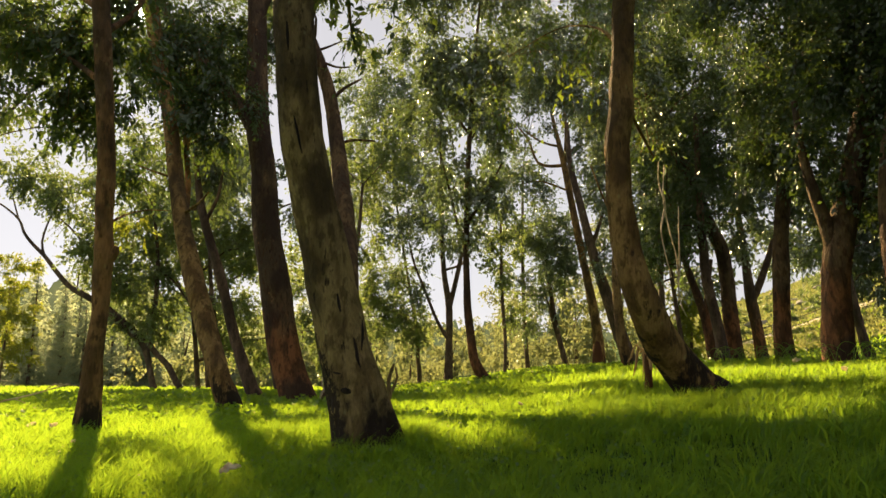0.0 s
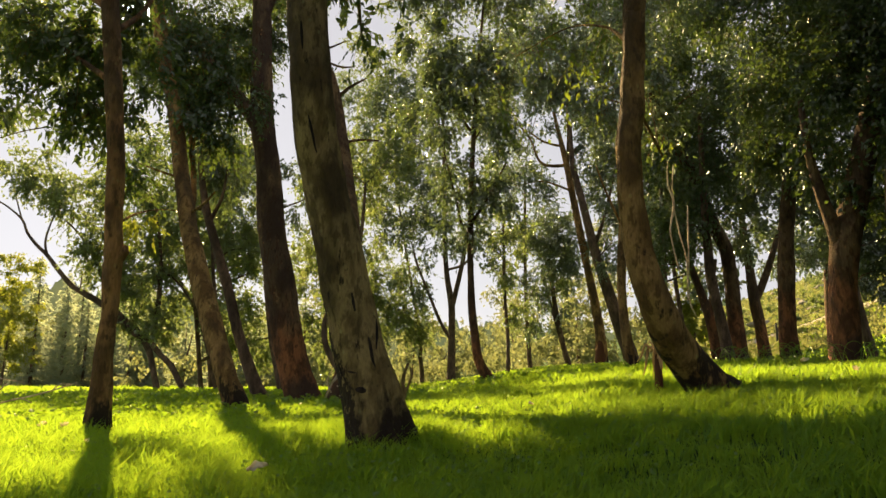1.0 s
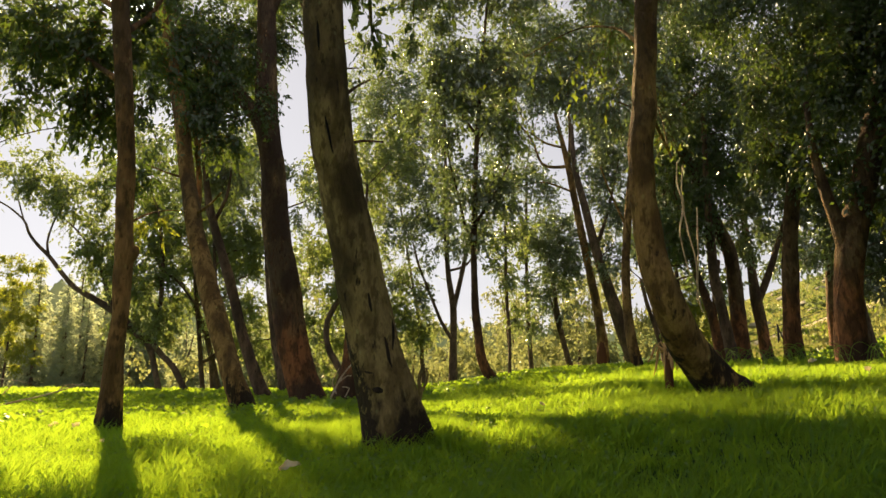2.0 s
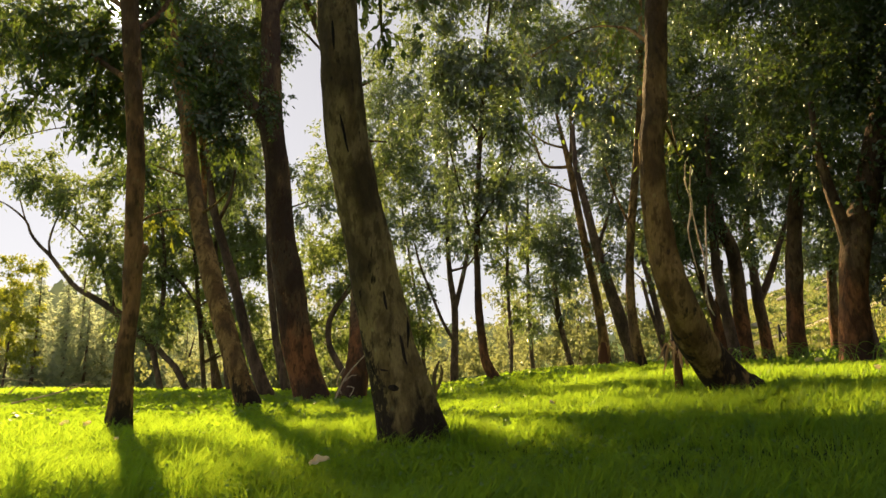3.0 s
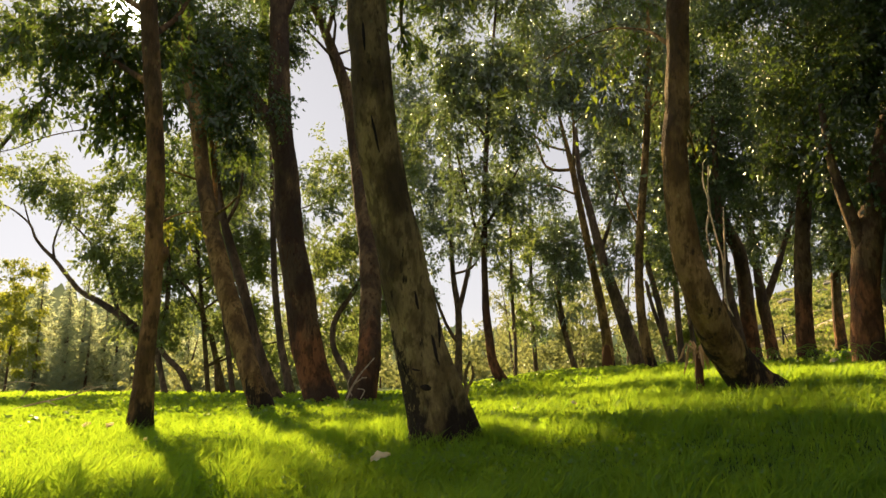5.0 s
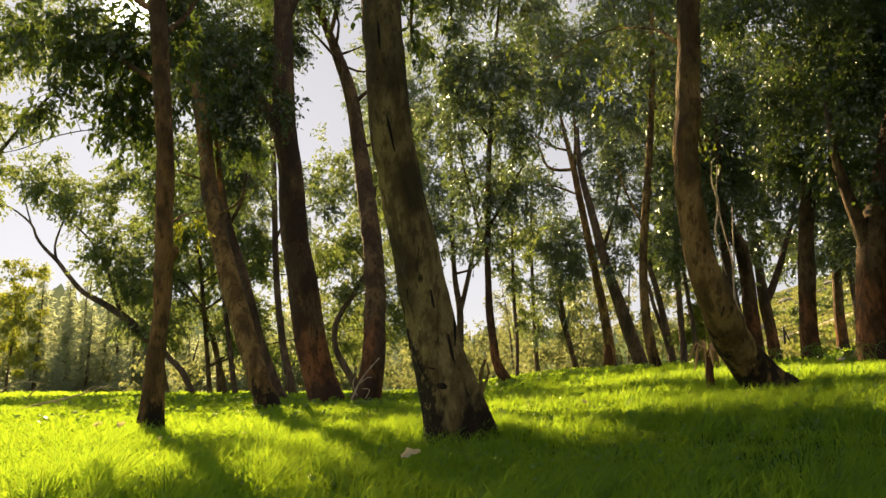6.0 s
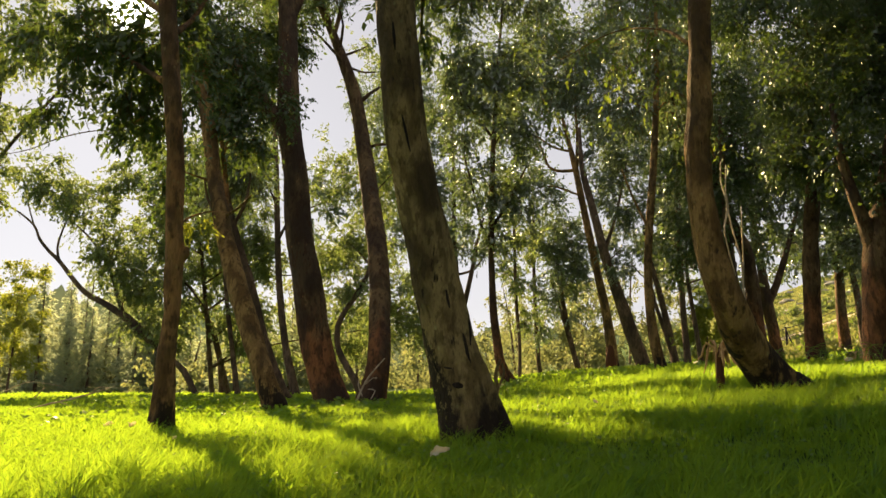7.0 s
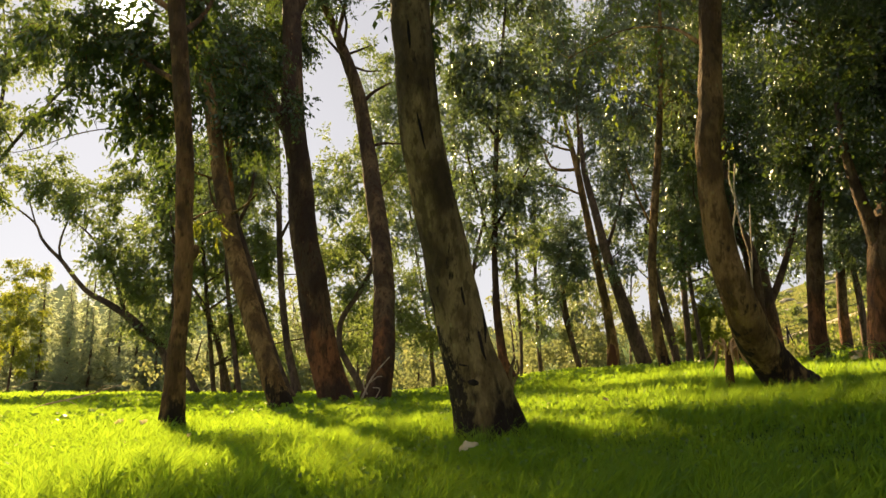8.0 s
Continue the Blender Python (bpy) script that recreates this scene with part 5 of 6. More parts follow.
# ---- grass ----
def grass_field():
    """Fresh turf: bent tapering blades in tufts, dense near the camera's slide and coarser with distance."""
    rng = np.random.default_rng(5)
    V, Fc, start = [], [], 0
    for y0, y1, per_m2, tall, wide in ((0.7, 2.5, 5400, 0.155, 0.0052), (2.5, 5.5, 3300, 0.120, 0.0066), (5.5, 10, 1250, 0.108, 0.0112),
                                       (10, 18, 300, 0.12, 0.026), (18, 34, 52, 0.15, 0.060)):
        w0, w1 = 0.75 * y0 + 1.0, 0.75 * y1 + 1.0
        area = (y1 - y0) * (w0 + w1 + 0.7)
        n = int(area * per_m2)
        y = y0 + (y1 - y0) * rng.random(n)
        x = -0.35 + (rng.random(n) * 2 - 1) * (0.75 * y + 1.0)
        hub = np.floor(np.stack([x, y], 1) / (0.09 if y1 < 11 else 0.2))
        tuft = np.sin(hub[:, 0] * 12.9898 + hub[:, 1] * 78.233) * 43758.5453
        tuft = tuft - np.floor(tuft)
        patch = 0.5 + 0.5 * np.sin(x * 1.3 + 1.1 * np.sin(y * 0.9)) * np.cos(y * 1.05 + 0.8 * np.sin(x * 1.7))
        h = tall * (0.22 + 0.85 * tuft ** 1.6 + 0.3 * rng.random(n)) * (0.6 + 0.65 * patch)
        turn = rng.random(n) * 2 * np.pi
        side = np.stack([np.cos(turn), np.sin(turn), np.zeros(n)], 1)
        bend = rng.normal(size=(n, 2)) * 0.42 + np.stack([np.cos(tuft * 6.3), np.sin(tuft * 6.3)], 1) * 0.28
        lean = np.concatenate([bend, np.ones((n, 1))], 1)
        foot = np.stack([x, y, ground_z(x, y) - 0.01], 1)
        mid = foot + lean * np.array([0.28, 0.28, 0.55]) * h[:, None]
        droop = 0.86 + 0.18 * rng.random(n)
        tip = foot + np.concatenate([bend * 1.05, droop[:, None]], 1) * h[:, None]
        w = (wide * (0.6 + 0.7 * rng.random(n)))[:, None]
        v = np.stack([foot - side * w * 0.5, foot + side * w * 0.5, mid + side * w * 0.42, mid - side * w * 0.42, tip], 1).reshape(-1, 3)
        k = (np.arange(n) * 5)[:, None, None] + start
        Fc.append((np.array([[0, 1, 2], [0, 2, 3], [3, 2, 4]])[None] + k).reshape(-1, 3))
        V.append(v)
        start += len(v)
    # thinner, coarser turf round about, beyond the walk's view
    n = 42000
    x, y = rng.random(n) * 44 - 22, rng.random(n) * 34 - 12
    far = (np.abs(x + 0.35) > 0.75 * y + 1.0) | (y < 0.7)
    x, y = x[far], y[far]
    n = len(x)
    turn = rng.random(n) * 2 * np.pi
    side = np.stack([np.cos(turn), np.sin(turn), np.zeros(n)], 1) * 0.03
    foot = np.stack([x, y, ground_z(x, y) - 0.01], 1)
    tip = foot + np.stack([rng.normal(size=n) * 0.06, rng.normal(size=n) * 0.06, 0.07 + 0.08 * rng.random(n)], 1)
    V.append(np.stack([foot - side, foot + side, tip], 1).reshape(-1, 3))
    Fc.append(np.arange(3 * n).reshape(-1, 3) + start)
    ob = piece("grass", np.vstack(V), np.vstack(Fc), GRASS)
    return tagged(ob, "lush fresh green grass in tufts on the woodland floor", "grass", kind="stuff")


grass_field()


def weed_patch():
    """Low broad-leaved weeds between the trees: rosettes of rounded leaves."""
    rng = np.random.default_rng(9)
    hubs = []
    for cx, cy, rx, ry, n in ((0.6, 15.5, 3.2, 2.6, 420), (-1.0, 13.0, 1.6, 1.5, 160), (3.5, 20, 3.0, 3.0, 260), (-4.0, 13.0, 3.2, 1.4, 260),
                              (4.6, 9.0, 2.0, 1.0, 45), (6.5, 12.5, 3.0, 2.0, 110), (-8.0, 13.5, 3.5, 1.8, 220), (-2.2, 9.0, 2.0, 1.5, 100),
                              (3.4, 12, 1.6, 2.0, 70), (-4.2, 7.3, 1.4, 0.8, 40), (1.0, 7.5, 2.2, 1.4, 20)):
        p = rng.normal(size=(n, 2)) * 0.55 * np.array([rx, ry]) + np.array([cx, cy])
        hubs.append(p)
    p = np.vstack(hubs)
    p = p[(p[:, 1] > 9.5) | (p[:, 0] < -1.0) & (p[:, 1] > 5.5)]
    n, per = len(p), 7
    x, y = np.repeat(p[:, 0], per), np.repeat(p[:, 1], per)
    base = np.stack([x + rng.normal(size=n * per) * 0.03, y + rng.normal(size=n * per) * 0.03, ground_z(x, y) + 0.03 + 0.09 * rng.random(n * per)], 1)
    turn = rng.random(n * per) * 2 * np.pi
    axis = unit(np.stack([np.cos(turn), np.sin(turn), 0.25 + 0.5 * rng.random(n * per)], 1))
    size = 0.068 * (0.6 + 0.8 * rng.random(n * per))
    v, f = leaf_sheets(base, axis, size, size * 0.65, rng, near=True)
    return tagged(piece("weeds", v, f, WEED), "low broad-leaved weeds among the grass", "weeds", kind="stuff")


weed_patch()


def clover():
    """Small round-leaved herbs scattered all through the turf."""
    rng = np.random.default_rng(15)
    n = 60000
    y = 1.6 + 10.4 * rng.random(n) ** 0.8
    x = -0.35 + (rng.random(n) * 2 - 1) * (0.72 * y + 0.8)
    thick = 0.5 + 0.5 * np.sin(x * 1.9 + np.sin(y * 1.3)) * np.cos(y * 1.6 + 1.2 * np.sin(x))
    keep = rng.random(n) < (0.15 + 0.85 * thick) * (1 - 0.6 * smooth_step(5, 9, y)) * (1 - 0.93 * smooth_step(0.0, 1.2, x))
    x, y = x[keep], y[keep]
    n = len(x)
    base = np.stack([x, y, ground_z(x, y) + 0.02 + 0.075 * rng.random(n) ** 0.7], 1)
    turn = rng.random(n) * 2 * np.pi
    axis = unit(np.stack([np.cos(turn), np.sin(turn), 0.3 + 1.1 * rng.random(n)], 1))
    size = (0.012 + 0.014 * rng.random(n)) * (0.85 + 0.045 * y)
    v, f = leaf_sheets(base, axis, size, size * 0.7, rng)
    return tagged(piece("clover", v, f, WEED), "small round-leaved herbs through the turf", "herbs", kind="stuff")


clover()


# ---- far woods ----
def far_woods():
    """Mixed wood that closes the view: a few stems, loose leaf masses and an understorey, with haze put into the leaf
    colour.
    """
    rng = np.random.default_rng(21)
    clumps, V, Fc, start = [], [], [], 0
    for i in range(230):
        a = -58 + 116 * (i + rng.random()) / 230
        d = 36 + 34 * rng.random()
        x, y = d * math.sin(radians(a)), d * math.cos(radians(a))
        if x > 13 and y < 62 or x < -13 and y < 47:
            continue
        z = float(ground_z(x, y))
        tall = rng.random() < 0.5
        low = 0.6 if -4 < a < 3.5 else 0.9 if 3.5 <= a < 9 else 1.0
        h = (4.5 + 3.5 * rng.random()) * low * (1.0 if x > -10 else 0.7) if tall else (1.9 + 1.8 * rng.random()) * (0.5 + 0.5 * low)
        if rng.random() < 0.4:
            lean = rng.normal() * 0.16
            v, f = tube([(x, y, z - 0.2, 0.09), (x + lean * h * 0.5, y, z + h * 0.5, 0.06), (x + lean * h * 1.3, y, z + h * 0.9, 0.02)], 6, 0.8)
            V.append(v), Fc.append(f + start)
            start += len(v)
        for k in range(6 if tall else 4):
            u = 0.1 + 0.9 * k / 5
            r = (1.0 + 0.8 * rng.random()) * (1.15 - 0.5 * u) * (0.6 + 0.4 * low)
            clumps.append((x + rng.normal() * 0.9, y + rng.normal() * 0.8, z + h * u, r, r, r * 0.75, int((26 if tall else 34) * r)))
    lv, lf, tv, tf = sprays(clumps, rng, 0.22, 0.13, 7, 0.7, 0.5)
    tagged(piece("far_wood", lv, lf, LEAF_HAZE), "yellow-green wood closing the distance, leaves paled for haze", "woods", kind="stuff")
    me = bpy.data.meshes.new("far_stems")
    me.from_pydata(np.vstack(V).tolist(), [], [q[:3] if q[2] == q[3] else q for q in np.vstack(Fc).tolist()])
    me.materials.append(BARK_DARK)
    tagged(new("far_stems", me), "thin dark stems of the far wood", "woods", kind="stuff")


far_woods()


def distance():
    """The wooded distance behind everything: a plain self-lit curtain with an uneven skyline, haze put into its colour.
    """
    n = Nodes("glowing_haze_curtain")
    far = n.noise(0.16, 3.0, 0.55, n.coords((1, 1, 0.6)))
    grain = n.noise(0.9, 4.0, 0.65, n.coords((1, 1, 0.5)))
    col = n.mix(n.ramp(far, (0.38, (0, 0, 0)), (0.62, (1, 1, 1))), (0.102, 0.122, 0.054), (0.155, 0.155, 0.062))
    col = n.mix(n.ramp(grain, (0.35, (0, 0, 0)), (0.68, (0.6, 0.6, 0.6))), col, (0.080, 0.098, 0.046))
    # the curtain glows by itself in place of sunlit haze
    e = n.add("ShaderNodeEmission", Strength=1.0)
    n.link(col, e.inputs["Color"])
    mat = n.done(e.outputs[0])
    az = np.radians(np.linspace(-64, 64, 900))
    d = 135.0
    deg = np.degrees(az)
    rise = 8.0 + 5.5 * smooth_step(-14, -22, deg) + 4.0 * smooth_step(14, 24, deg)
    top = rise + 1.3 * np.sin(deg * 1.7 + 1) * np.sin(deg * 0.61) + 0.8 * np.sin(deg * 4.3) * np.sin(deg * 2.9 + 2) + 0.5 * np.sin(deg * 13 + np.sin(deg * 7)) + 0.3 * np.sin(deg * 31 + 2 * np.sin(deg * 11))
    x, y = d * np.sin(az), d * np.cos(az)
    v = np.concatenate([np.stack([x, y, np.full(900, -9.0)], 1), np.stack([x, y, top], 1)])
    i = np.arange(899)
    f = np.stack([i, i + 1, i + 901, i + 900], 1)
    tagged(piece("backdrop", v, f, mat), "glowing curtain painted as pale hazy woods", "woods", kind="structure")


distance()


def spruce(x, y, h, spread, seed):
    """A conifer: straight stem and whorls of sagging needle boughs."""
    rng = np.random.default_rng(seed)
    z = float(ground_z(x, y))
    root = tagged(base_empty("spruce_tree", (x, y, z)), "blue-green conifer at the wood's edge, needles paled for haze", "tree", "conifers at the edge")
    mesh_tube("trunk", [(0, 0, -0.2, 0.12), (0.03, 0, h * 0.5, 0.07), (0, 0, h, 0.012)], BARK_DARK, root, (0, 0, 0), 7, 0.6)
    base, axis = [], []
    for k in range(int(h * 7)):
        u = k / (h * 7)
        zz = 0.25 + (h - 0.3) * u
        reach = spread * (1 - u) ** 0.8 * (0.75 + 0.4 * rng.random()) + 0.08
        for b in range(5):
            t = rng.random() * 6.283
            m = max(4, int(reach * 20))
            s = rng.random(m) * reach
            base.append(np.stack([np.cos(t) * s, np.sin(t) * s, zz - 0.25 * s + 0.10 * s * s + rng.normal(size=m) * 0.03], 1))
            axis.append(np.tile([np.cos(t), np.sin(t), -0.35], (m, 1)) + rng.normal(size=(m, 3)) * 0.5)
    base, axis = np.vstack(base), unit(np.vstack(axis))
    n = len(base)
    v, f = leaf_sheets(base, axis, 0.16 + 0.16 * rng.random(n), 0.06 + 0.03 * rng.random(n), rng)
    piece("crown", v, f, NEEDLE, root, "drooping needle boughs")


def conifer_edge():
    rng = np.random.default_rng(61)
    for k in range(38):
        x = -38 + 31 * (k + 0.8 * rng.random()) / 38
        y = 41 + 9 * rng.random() + (3 if k % 2 else 0)
        tall = 1.0 if x < -19 else 0.72
        spruce(x, y, (5.6 + 2.9 * rng.random()) * tall, 1.1 + 0.6 * rng.random(), 300 + k)


conifer_edge()


def yellow_bush(x, y, h, r, seed, name="yellow_bush"):
    rng = np.random.default_rng(seed)
    z = float(ground_z(x, y))
    root = tagged(base_empty(name, (x, y, z)), "bush with yellowing leaves at the wood's edge", "bush")
    mesh_tube("stem", [(0, 0, -0.2, 0.07), (0.1, 0, h * 0.4, 0.05), (0, 0.1, h * 0.8, 0.02)], BARK_DARK, root, (0, 0, 0), 7, 0.5)
    clumps = [(rng.normal() * r * 0.5, rng.normal() * r * 0.4, h * (0.25 + 0.7 * k / 8), r * 0.55, r * 0.5, r * 0.45, int(48 * r)) for k in range(9)]
    lv, lf, tv, tf = sprays(clumps, rng, 0.2, 0.09, 8, 0.4, 0.3)
    piece("crown", lv, lf, LEAF_YELLOW, root)
    piece("twig_work", tv, tf, BARK_DARK, root)


yellow_bush(-24.9, 39.0, 6.9, 2.3, 71)
yellow_bush(8.6, 24.0, 2.6, 0.8, 72)


# ---- unseen shade trees round the walk ----
def unseen_shade_trees():
    """Unseen trees added around and behind the slide: they shade the near trunks from the open sky."""
    rng = np.random.default_rng(77)
    spots = ((-3.5, -4.5), (1.0, -5.5), (4.5, -3.5), (7.5, 0.5), (-7.5, -2.5), (-10.5, 2.5), (9.5, 5.0), (-1.5, -9.5), (4.0, -9.0), (8.5, -6.5), (-7.0, -8.5), (12.5, 9.0), (6.8, 3.0), (9.0, 8.2), (5.6, -1.2), (-5.4, 1.0), (8.2, 4.6), (10.8, 6.8), (5.4, 4.2))
    for k, (x, y) in enumerate(spots):
        z = float(ground_z(x, y))
        lean = rng.normal(size=2) * 0.6
        trunk = [(x, y, z, 0.17), (x + lean[0] * 0.3, y + lean[1] * 0.3, z + 2, 0.14), (x + lean[0], y + lean[1], z + 5, 0.10), (x + lean[0] * 1.3, y + lean[1] * 1.3, z + 8, 0.04)]
        clumps = [(x + lean[0] + rng.normal() * 1.3, y + lean[1] + rng.normal() * 1.3, z + (2.3 if x > 5 else 3.2) + 5.5 * j / 9, 1.3, 1.3, 0.9, 62 if x > 5 else 46) for j in range(10)]
        tree("unseen tall leafy tree with brown bark, added for shade", BARK_TAN, LEAF_NEAR, [trunk], clumps, leaf=0.40, slim=0.19, per=6, reach=0.5, sides=10, step=0.3, seed=500 + k)


unseen_shade_trees()


# ---- hillside ----
def hillside():
    """Scrub, stones and a pale track on the slope seen between the eastern trunks."""
    rng = np.random.default_rng(33)
    xs = np.linspace(10, 44, 60)
    mid = 30.5 + 0.10 * (xs - 17) + 0.35 * np.sin(xs * 0.5)
    v = []
    for s in (-0.75, -0.3, 0.3, 0.75):
        yy = mid + s + 0.08 * np.sin(xs * 3 + s)
        v.append(np.stack([xs, yy, ground_z(xs, yy) + 0.05 + (0.05 if abs(s) < 0.5 else 0.0)], 1))
    v = np.vstack(v)
    idx = np.arange(240).reshape(4, 60)
    f = np.stack([idx[:-1, :-1], idx[:-1, 1:], idx[1:, 1:], idx[1:, :-1]], -1).reshape(-1, 4)
    tagged(piece("track", v, f, PATH_EARTH, rounded=True), "pale earth track across the hillside", "track", kind="structure")
    clumps = []
    for _ in range(80):
        y = 33 + 40 * rng.random() ** 1.3
        x = y * (0.42 + 0.35 * rng.random())
        r = 0.3 + 0.9 * rng.random() ** 2
        clumps.append((x, y, float(ground_z(x, y)) + r * 0.3, r, r, r * 0.55, int(16 + 30 * r)))
    lv, lf, tv, tf = sprays(clumps, rng, 0.16, 0.09, 9, 0.3, 0.1)
    tagged(piece("hillside_scrub", lv, lf, LEAF_FAR_PALED), "low olive-green scrub on the sunny hillside", "scrub", kind="stuff")
    # tussocks of the open slope
    n = 42000
    y = 24 + 50 * rng.random(n) ** 1.2
    x = y * (0.36 + 0.42 * rng.random(n))
    base = np.stack([x, y, ground_z(x, y) - 0.02], 1)
    axis = unit(np.stack([rng.normal(size=n) * 0.5, rng.normal(size=n) * 0.5, np.ones(n)], 1))
    gv, gf = leaf_sheets(base, axis, 0.12 + 0.14 * rng.random(n), 0.08 + 0.06 * rng.random(n), rng)
    tagged(piece("hillside_grass", gv, gf, HILL_GRASS), "pale olive tussock grass on the hillside", "grass", kind="stuff")
    for k in range(22):
        y = 36 + 30 * rng.random()
        x = y * (0.45 + 0.2 * rng.random())
        w = 0.2 + 0.35 * rng.random()
        bm = bmesh.new()
        bmesh.ops.create_icosphere(bm, subdivisions=2, radius=1.0)
        for p in bm.verts:
            p.co *= 1 + 0.35 * noise.noise(p.co * 1.3 + Vector((k * 3.1, 0, 0)))
            p.co = Vector((p.co.x * w * 1.5, p.co.y * w, p.co.z * w * 0.5))
        me = bpy.data.meshes.new("rock")
        bm.to_mesh(me)
        bm.free()
        me.materials.append(ROCK)
        ob = new("rock", me)
        ob.location = (x, y, float(ground_z(x, y)) + 0.05)
        tagged(ob, "pale limestone boulder on the hillside", "rock", "hillside boulders")


hillside()


# ---- fence ----
def fence():
    """A low wire fence with dark braced posts at the hill's foot."""
    px, py, _ = POST_AT
    root = tagged(base_empty("wire_fence", (px, py, float(ground_z(px, py)))), "low wire fence with thin dark posts", "fence")
    spots = [(px + dx, py + 0.25 * dx) for dx in (-2.6, 0.0, 2.6, 5.2)]
    tops = []
    for x, y in spots:
        z = float(ground_z(x, y))
        mesh_tube("post", [(x, y, z - 0.2, 0.05), (x + 0.01, y, z + 0.35, 0.045), (x, y, z + 0.78, 0.04)], IRON, root, root.location, 8, 0.2)
        mesh_tube("brace", [(x + 0.32, y, z - 0.1, 0.028), (x + 0.15, y, z + 0.3, 0.028), (x + 0.02, y, z + 0.66, 0.026)], IRON, root, root.location, 6, 0.2)
        tops.append((x, y, z))
    for h in (0.42, 0.72):
        for p, q in zip(tops, tops[1:]):
            a, b = np.array(p) + [0, 0, h], np.array(q) + [0, 0, h]
            m = (a + b) / 2 - [0, 0, 0.04]
            mesh_tube("wire", [(*a, 0.012), (*m, 0.012), (*b, 0.012)], IRON, root, root.location, 5, 0.5)


fence()


# ---- small things ----
def ribbons():
    """Long strips of shed bark hanging beside the curved tree."""
    for s in RIBBONS:
        mesh_tube("bark_ribbon", s, BARK_PALE, curved_tree, curved_tree.location, 6, 0.05, "long pale strip of shed bark", rough=0.2, seed=4)


ribbons()


def seams():
    """Dark cracks and scars in the thick tree's bark."""
    for k, s in enumerate(BARK_SEAMS):
        mesh_tube("bark_scar", s, CHAR, scorched_tree, scorched_tree.location, 8, 0.012, "dark split in the bark", rough=0.5, seed=k)


seams()


def yellow_sprig():
    """A spray of yellowing leaves on the knotty tree's thin branch."""
    lv, lf, tv, tf = sprays(YELLOW_SPRIG, np.random.default_rng(3), 0.065, 0.026, 10, 0.2, 0.7, near=True)
    tagged(piece("yellow_spray", lv - np.array(knotty_tree.location), lf, LEAF_YELLOW, knotty_tree, "spray of yellowing leaves"), kind="stuff")


yellow_sprig()


def branch_thing(name, stems, material, label, category):
    at = np.array(stems[0][0][:3])
    at[2] = float(ground_z(at[0], at[1]))
    root = tagged(base_empty(name, at), label, category)
    for k, s in enumerate(stems):
        mesh_tube("stem" if k == 0 else "side_twig", s, material, root, at, 7, 0.06, rough=0.12, seed=k)


branch_thing("fallen_branch", FALLEN, BARK_PALE, "bleached fallen branch lying on the sunny grass", "branch")
branch_thing("dead_twig", DEAD_TWIGS, BARK_PALE, "bare grey twig leaning on a red-brown trunk", "twig")


def stump(name, at, r, h, label, splinters, seed):
    """A broken stump: an uneven ring of wood, ragged at the top, with torn strips of bark."""
    rng = np.random.default_rng(seed)
    x, y, _ = at
    z = float(ground_z(x, y))
    root = tagged(base_empty(name, (x, y, z)), label, "stump")
    sides, rings = 20, 9
    ang = np.arange(sides) * 2 * np.pi / sides
    top = h * (0.62 + 0.42 * rng.random(sides))
    v = []
    for i in range(rings):
        u = i / (rings - 1)
        rr = r * (1.25 - 0.3 * u) * (1 + 0.10 * np.sin(2 * ang + seed) + 0.08 * np.sin(7 * ang) + 0.08 * rng.random(sides))
        v.append(np.stack([rr * np.cos(ang), rr * np.sin(ang), -0.15 + (top + 0.15) * u], 1))
    for k, depth in ((0.55, 0.12), (0.2, 0.18)):
        v.append(np.stack([k * r * np.cos(ang), k * r * np.sin(ang), top - depth * h], 1))
    idx = np.arange((rings + 2) * sides).reshape(rings + 2, sides)
    f = np.stack([idx[:-1], np.roll(idx[:-1], -1, 1), np.roll(idx[1:], -1, 1), idx[1:]], -1).reshape(-1, 4)
    piece("trunk", np.vstack(v), f, STUMP, root, rounded=True)
    for k in range(splinters):
        a = rng.random() * 6.28
        b = np.array([r * math.cos(a), r * math.sin(a), h * (0.75 + 0.25 * rng.random())])
        out = np.array([math.cos(a), math.sin(a), 0]) * (0.03 + 0.11 * rng.random())
        fall = h * (rng.random() * 1.1 - 0.25)
        w = 0.006 + 0.008 * rng.random()
        mesh_tube("splinter", [(*b, w), (*(b + out * 0.6 + [0, 0, 0.02 + 0.04 * rng.random()]), w * 1.1), (*(b + out - [0, 0, fall * 0.6]), w * 0.8), (*(b + out * 1.3 - [0, 0, fall]), 0.003)],
                  SPLINTER, root, (0, 0, 0), 5, 0.05, "torn pale strip of wood", rough=0.4, seed=k)


stump("broken_stump", STUMP_AT, 0.026, 0.39, "splintered red-brown stump with torn pale strips", 15, 3)
stump("old_stump", OLD_STUMP_AT, 0.22, 1.05, "dark cut stump beside a leaning tree", 0, 5)


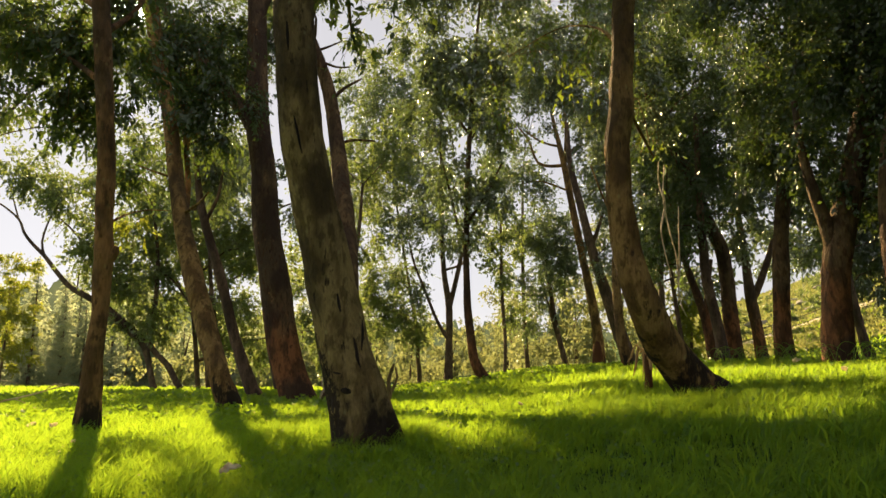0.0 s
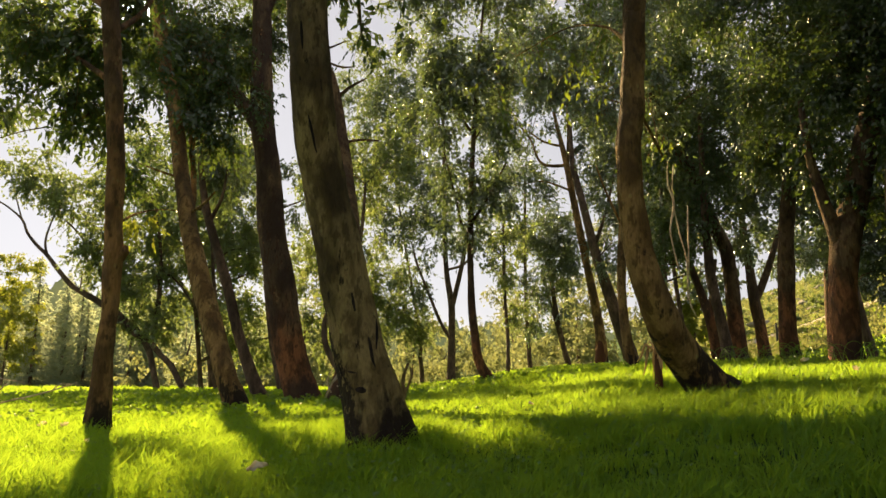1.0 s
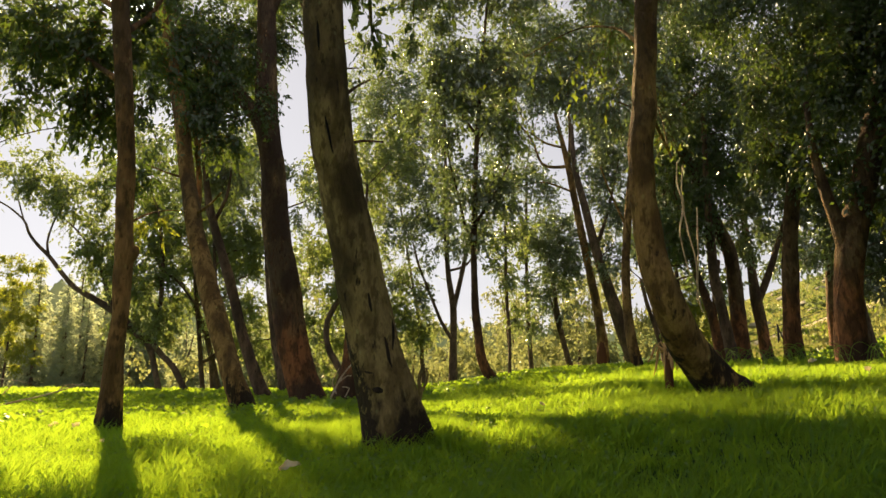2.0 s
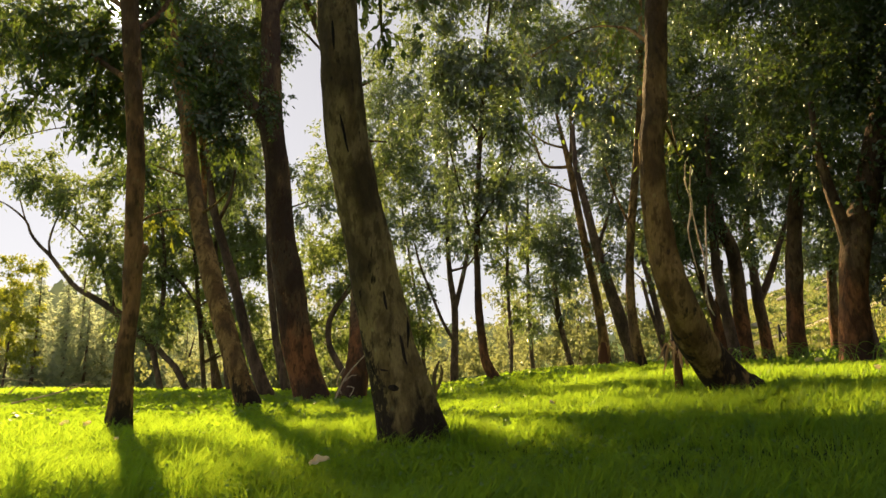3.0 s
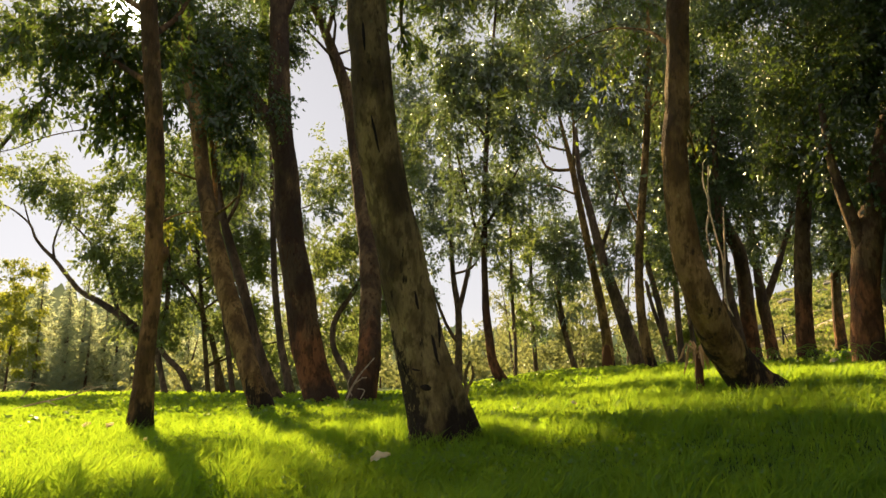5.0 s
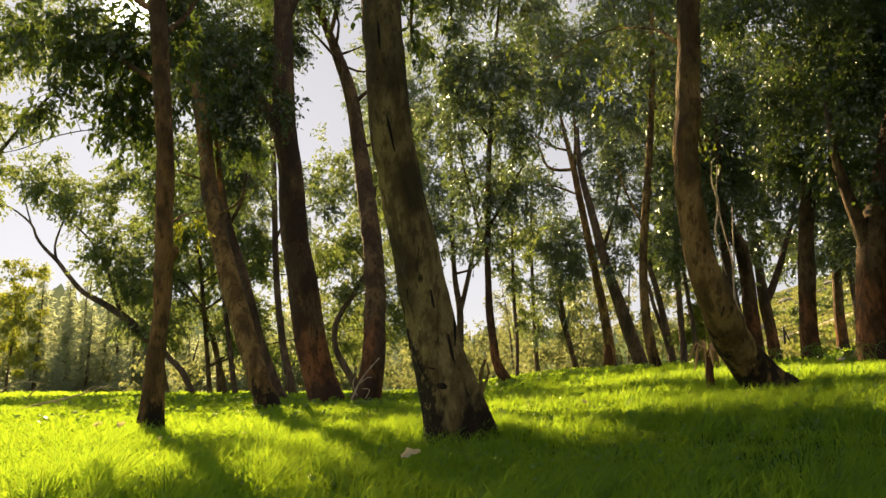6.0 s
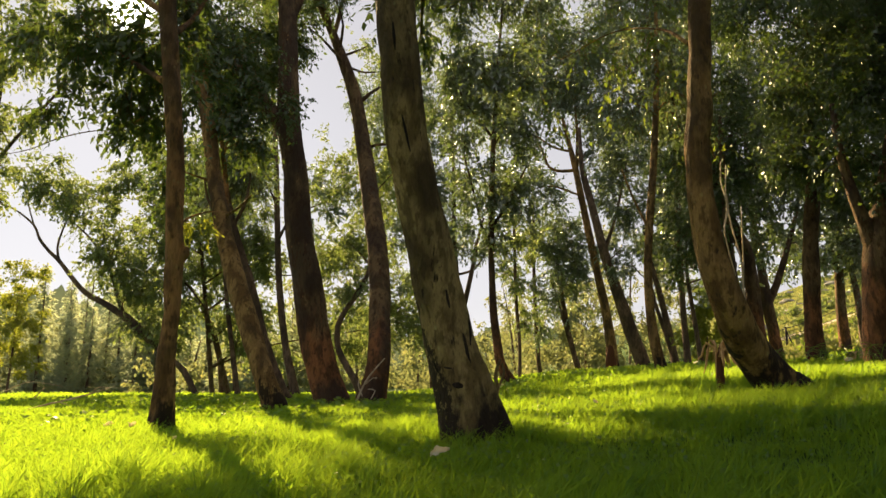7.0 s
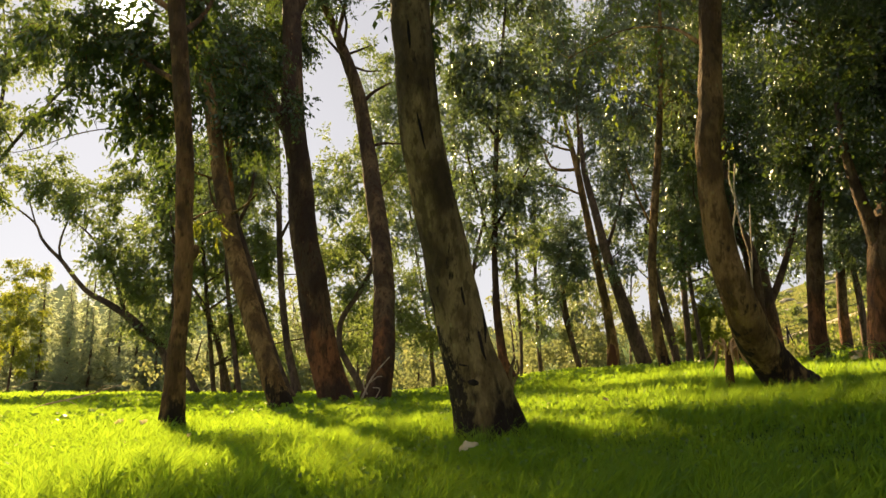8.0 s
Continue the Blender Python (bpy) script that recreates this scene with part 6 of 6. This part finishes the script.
def dry_leaf(x, y, lift, size, turn, curl, tilt=18, slim=0.3):
    """A single curled dead leaf caught on the grass."""
    u, w = np.meshgrid(np.linspace(0, 1, 9), np.linspace(-1, 1, 5))
    half = size * slim * np.sin(np.pi * np.clip(u * 0.96 + 0.02, 0, 1)) ** 0.8
    px = (u - 0.5) * size
    half = half * (1 + 0.45 * np.sin(u * 13 + turn + 2 * w)) * np.where(w > 0, 1.15, 0.8)
    py = w * half + 0.12 * size * np.sin(3.0 * u + 0.5)
    pz = curl * size * (w ** 2 * 0.35 + (u - 0.5) ** 2 * 0.6) + size * 0.11 * np.sin(u * 9 + turn) * np.cos(w * 4 + u * 5)
    v = np.stack([px, py, pz], -1).reshape(-1, 3)
    under = v - [0, 0, 0.0012]
    idx = np.arange(45).reshape(5, 9)
    f = np.stack([idx[:-1, :-1], idx[:-1, 1:], idx[1:, 1:], idx[1:, :-1]], -1).reshape(-1, 4)
    ob = piece("dry_leaf", np.vstack([v, under]), np.vstack([f, f[:, ::-1] + 45]), DRY, rounded=True)
    ob.matrix_world = pose(x, y, float(ground_z(x, y)) + lift, tilt, -22, turn)
    return tagged(ob, "pale bleached dead leaf caught in the grass", "leaf", "dead leaves")


dry_leaf(PALE_LEAF_AT[0], PALE_LEAF_AT[1], PALE_LEAF_AT[2] - float(ground_z(PALE_LEAF_AT[0], PALE_LEAF_AT[1])), 0.062, 12, 0.5, 55, 0.2)
for k, (lx, ly, ls) in enumerate(((-3.35, 5.75, 0.08), (-3.1, 5.6, 0.07), (0.62, 5.6, 0.05), (2.9, 5.0, 0.06), (-2.3, 4.4, 0.045), (3.9, 7.6, 0.09))):
    dry_leaf(lx, ly, 0.09, ls, 70 * k, 0.7, 40)


def log_piece():
    x, y, _ = LOG_AT
    z = float(ground_z(x, y))
    root = tagged(base_empty("cut_log", (x, y, z)), "short orange-brown log lying in the shade", "log")
    mesh_tube("log", [(-0.3, 0, 0.16, 0.17), (0, 0.05, 0.17, 0.18), (0.3, 0.08, 0.16, 0.16)], SPLINTER, root, (0, 0, 0), 14, 0.08, rough=0.08)


log_piece()


def arching_grass():
    """Long bleached grass stalks bending over on the bank."""
    rng = np.random.default_rng(41)
    V, Fc, start = [], [], 0
    for k in range(140):
        x, y = 3.6 + 2.2 * rng.random(), 7.4 + 2.6 * rng.random()
        z = float(ground_z(x, y))
        t = rng.random() * 6.28
        h = 0.16 + 0.18 * rng.random()
        w = np.array([math.cos(t), math.sin(t), 0]) * h
        p = np.array([x, y, z])
        v, f = tube([(*p, 0.004), (*(p + w * 0.25 + [0, 0, h * 0.7]), 0.004), (*(p + w * 0.7 + [0, 0, h * 0.85]), 0.0035), (*(p + w * 1.2 + [0, 0, h * 0.55]), 0.001)], 4, 0.05)
        V.append(v), Fc.append(f + start)
        start += len(v)
    me = bpy.data.meshes.new("arching_grass")
    me.from_pydata(np.vstack(V).tolist(), [], [q[:3] if q[2] == q[3] else q for q in np.vstack(Fc).tolist()])
    me.materials.append(WEED)
    tagged(new("arching_grass", me), "long arching grass stalks on the bank", "grass", kind="stuff")


arching_grass()
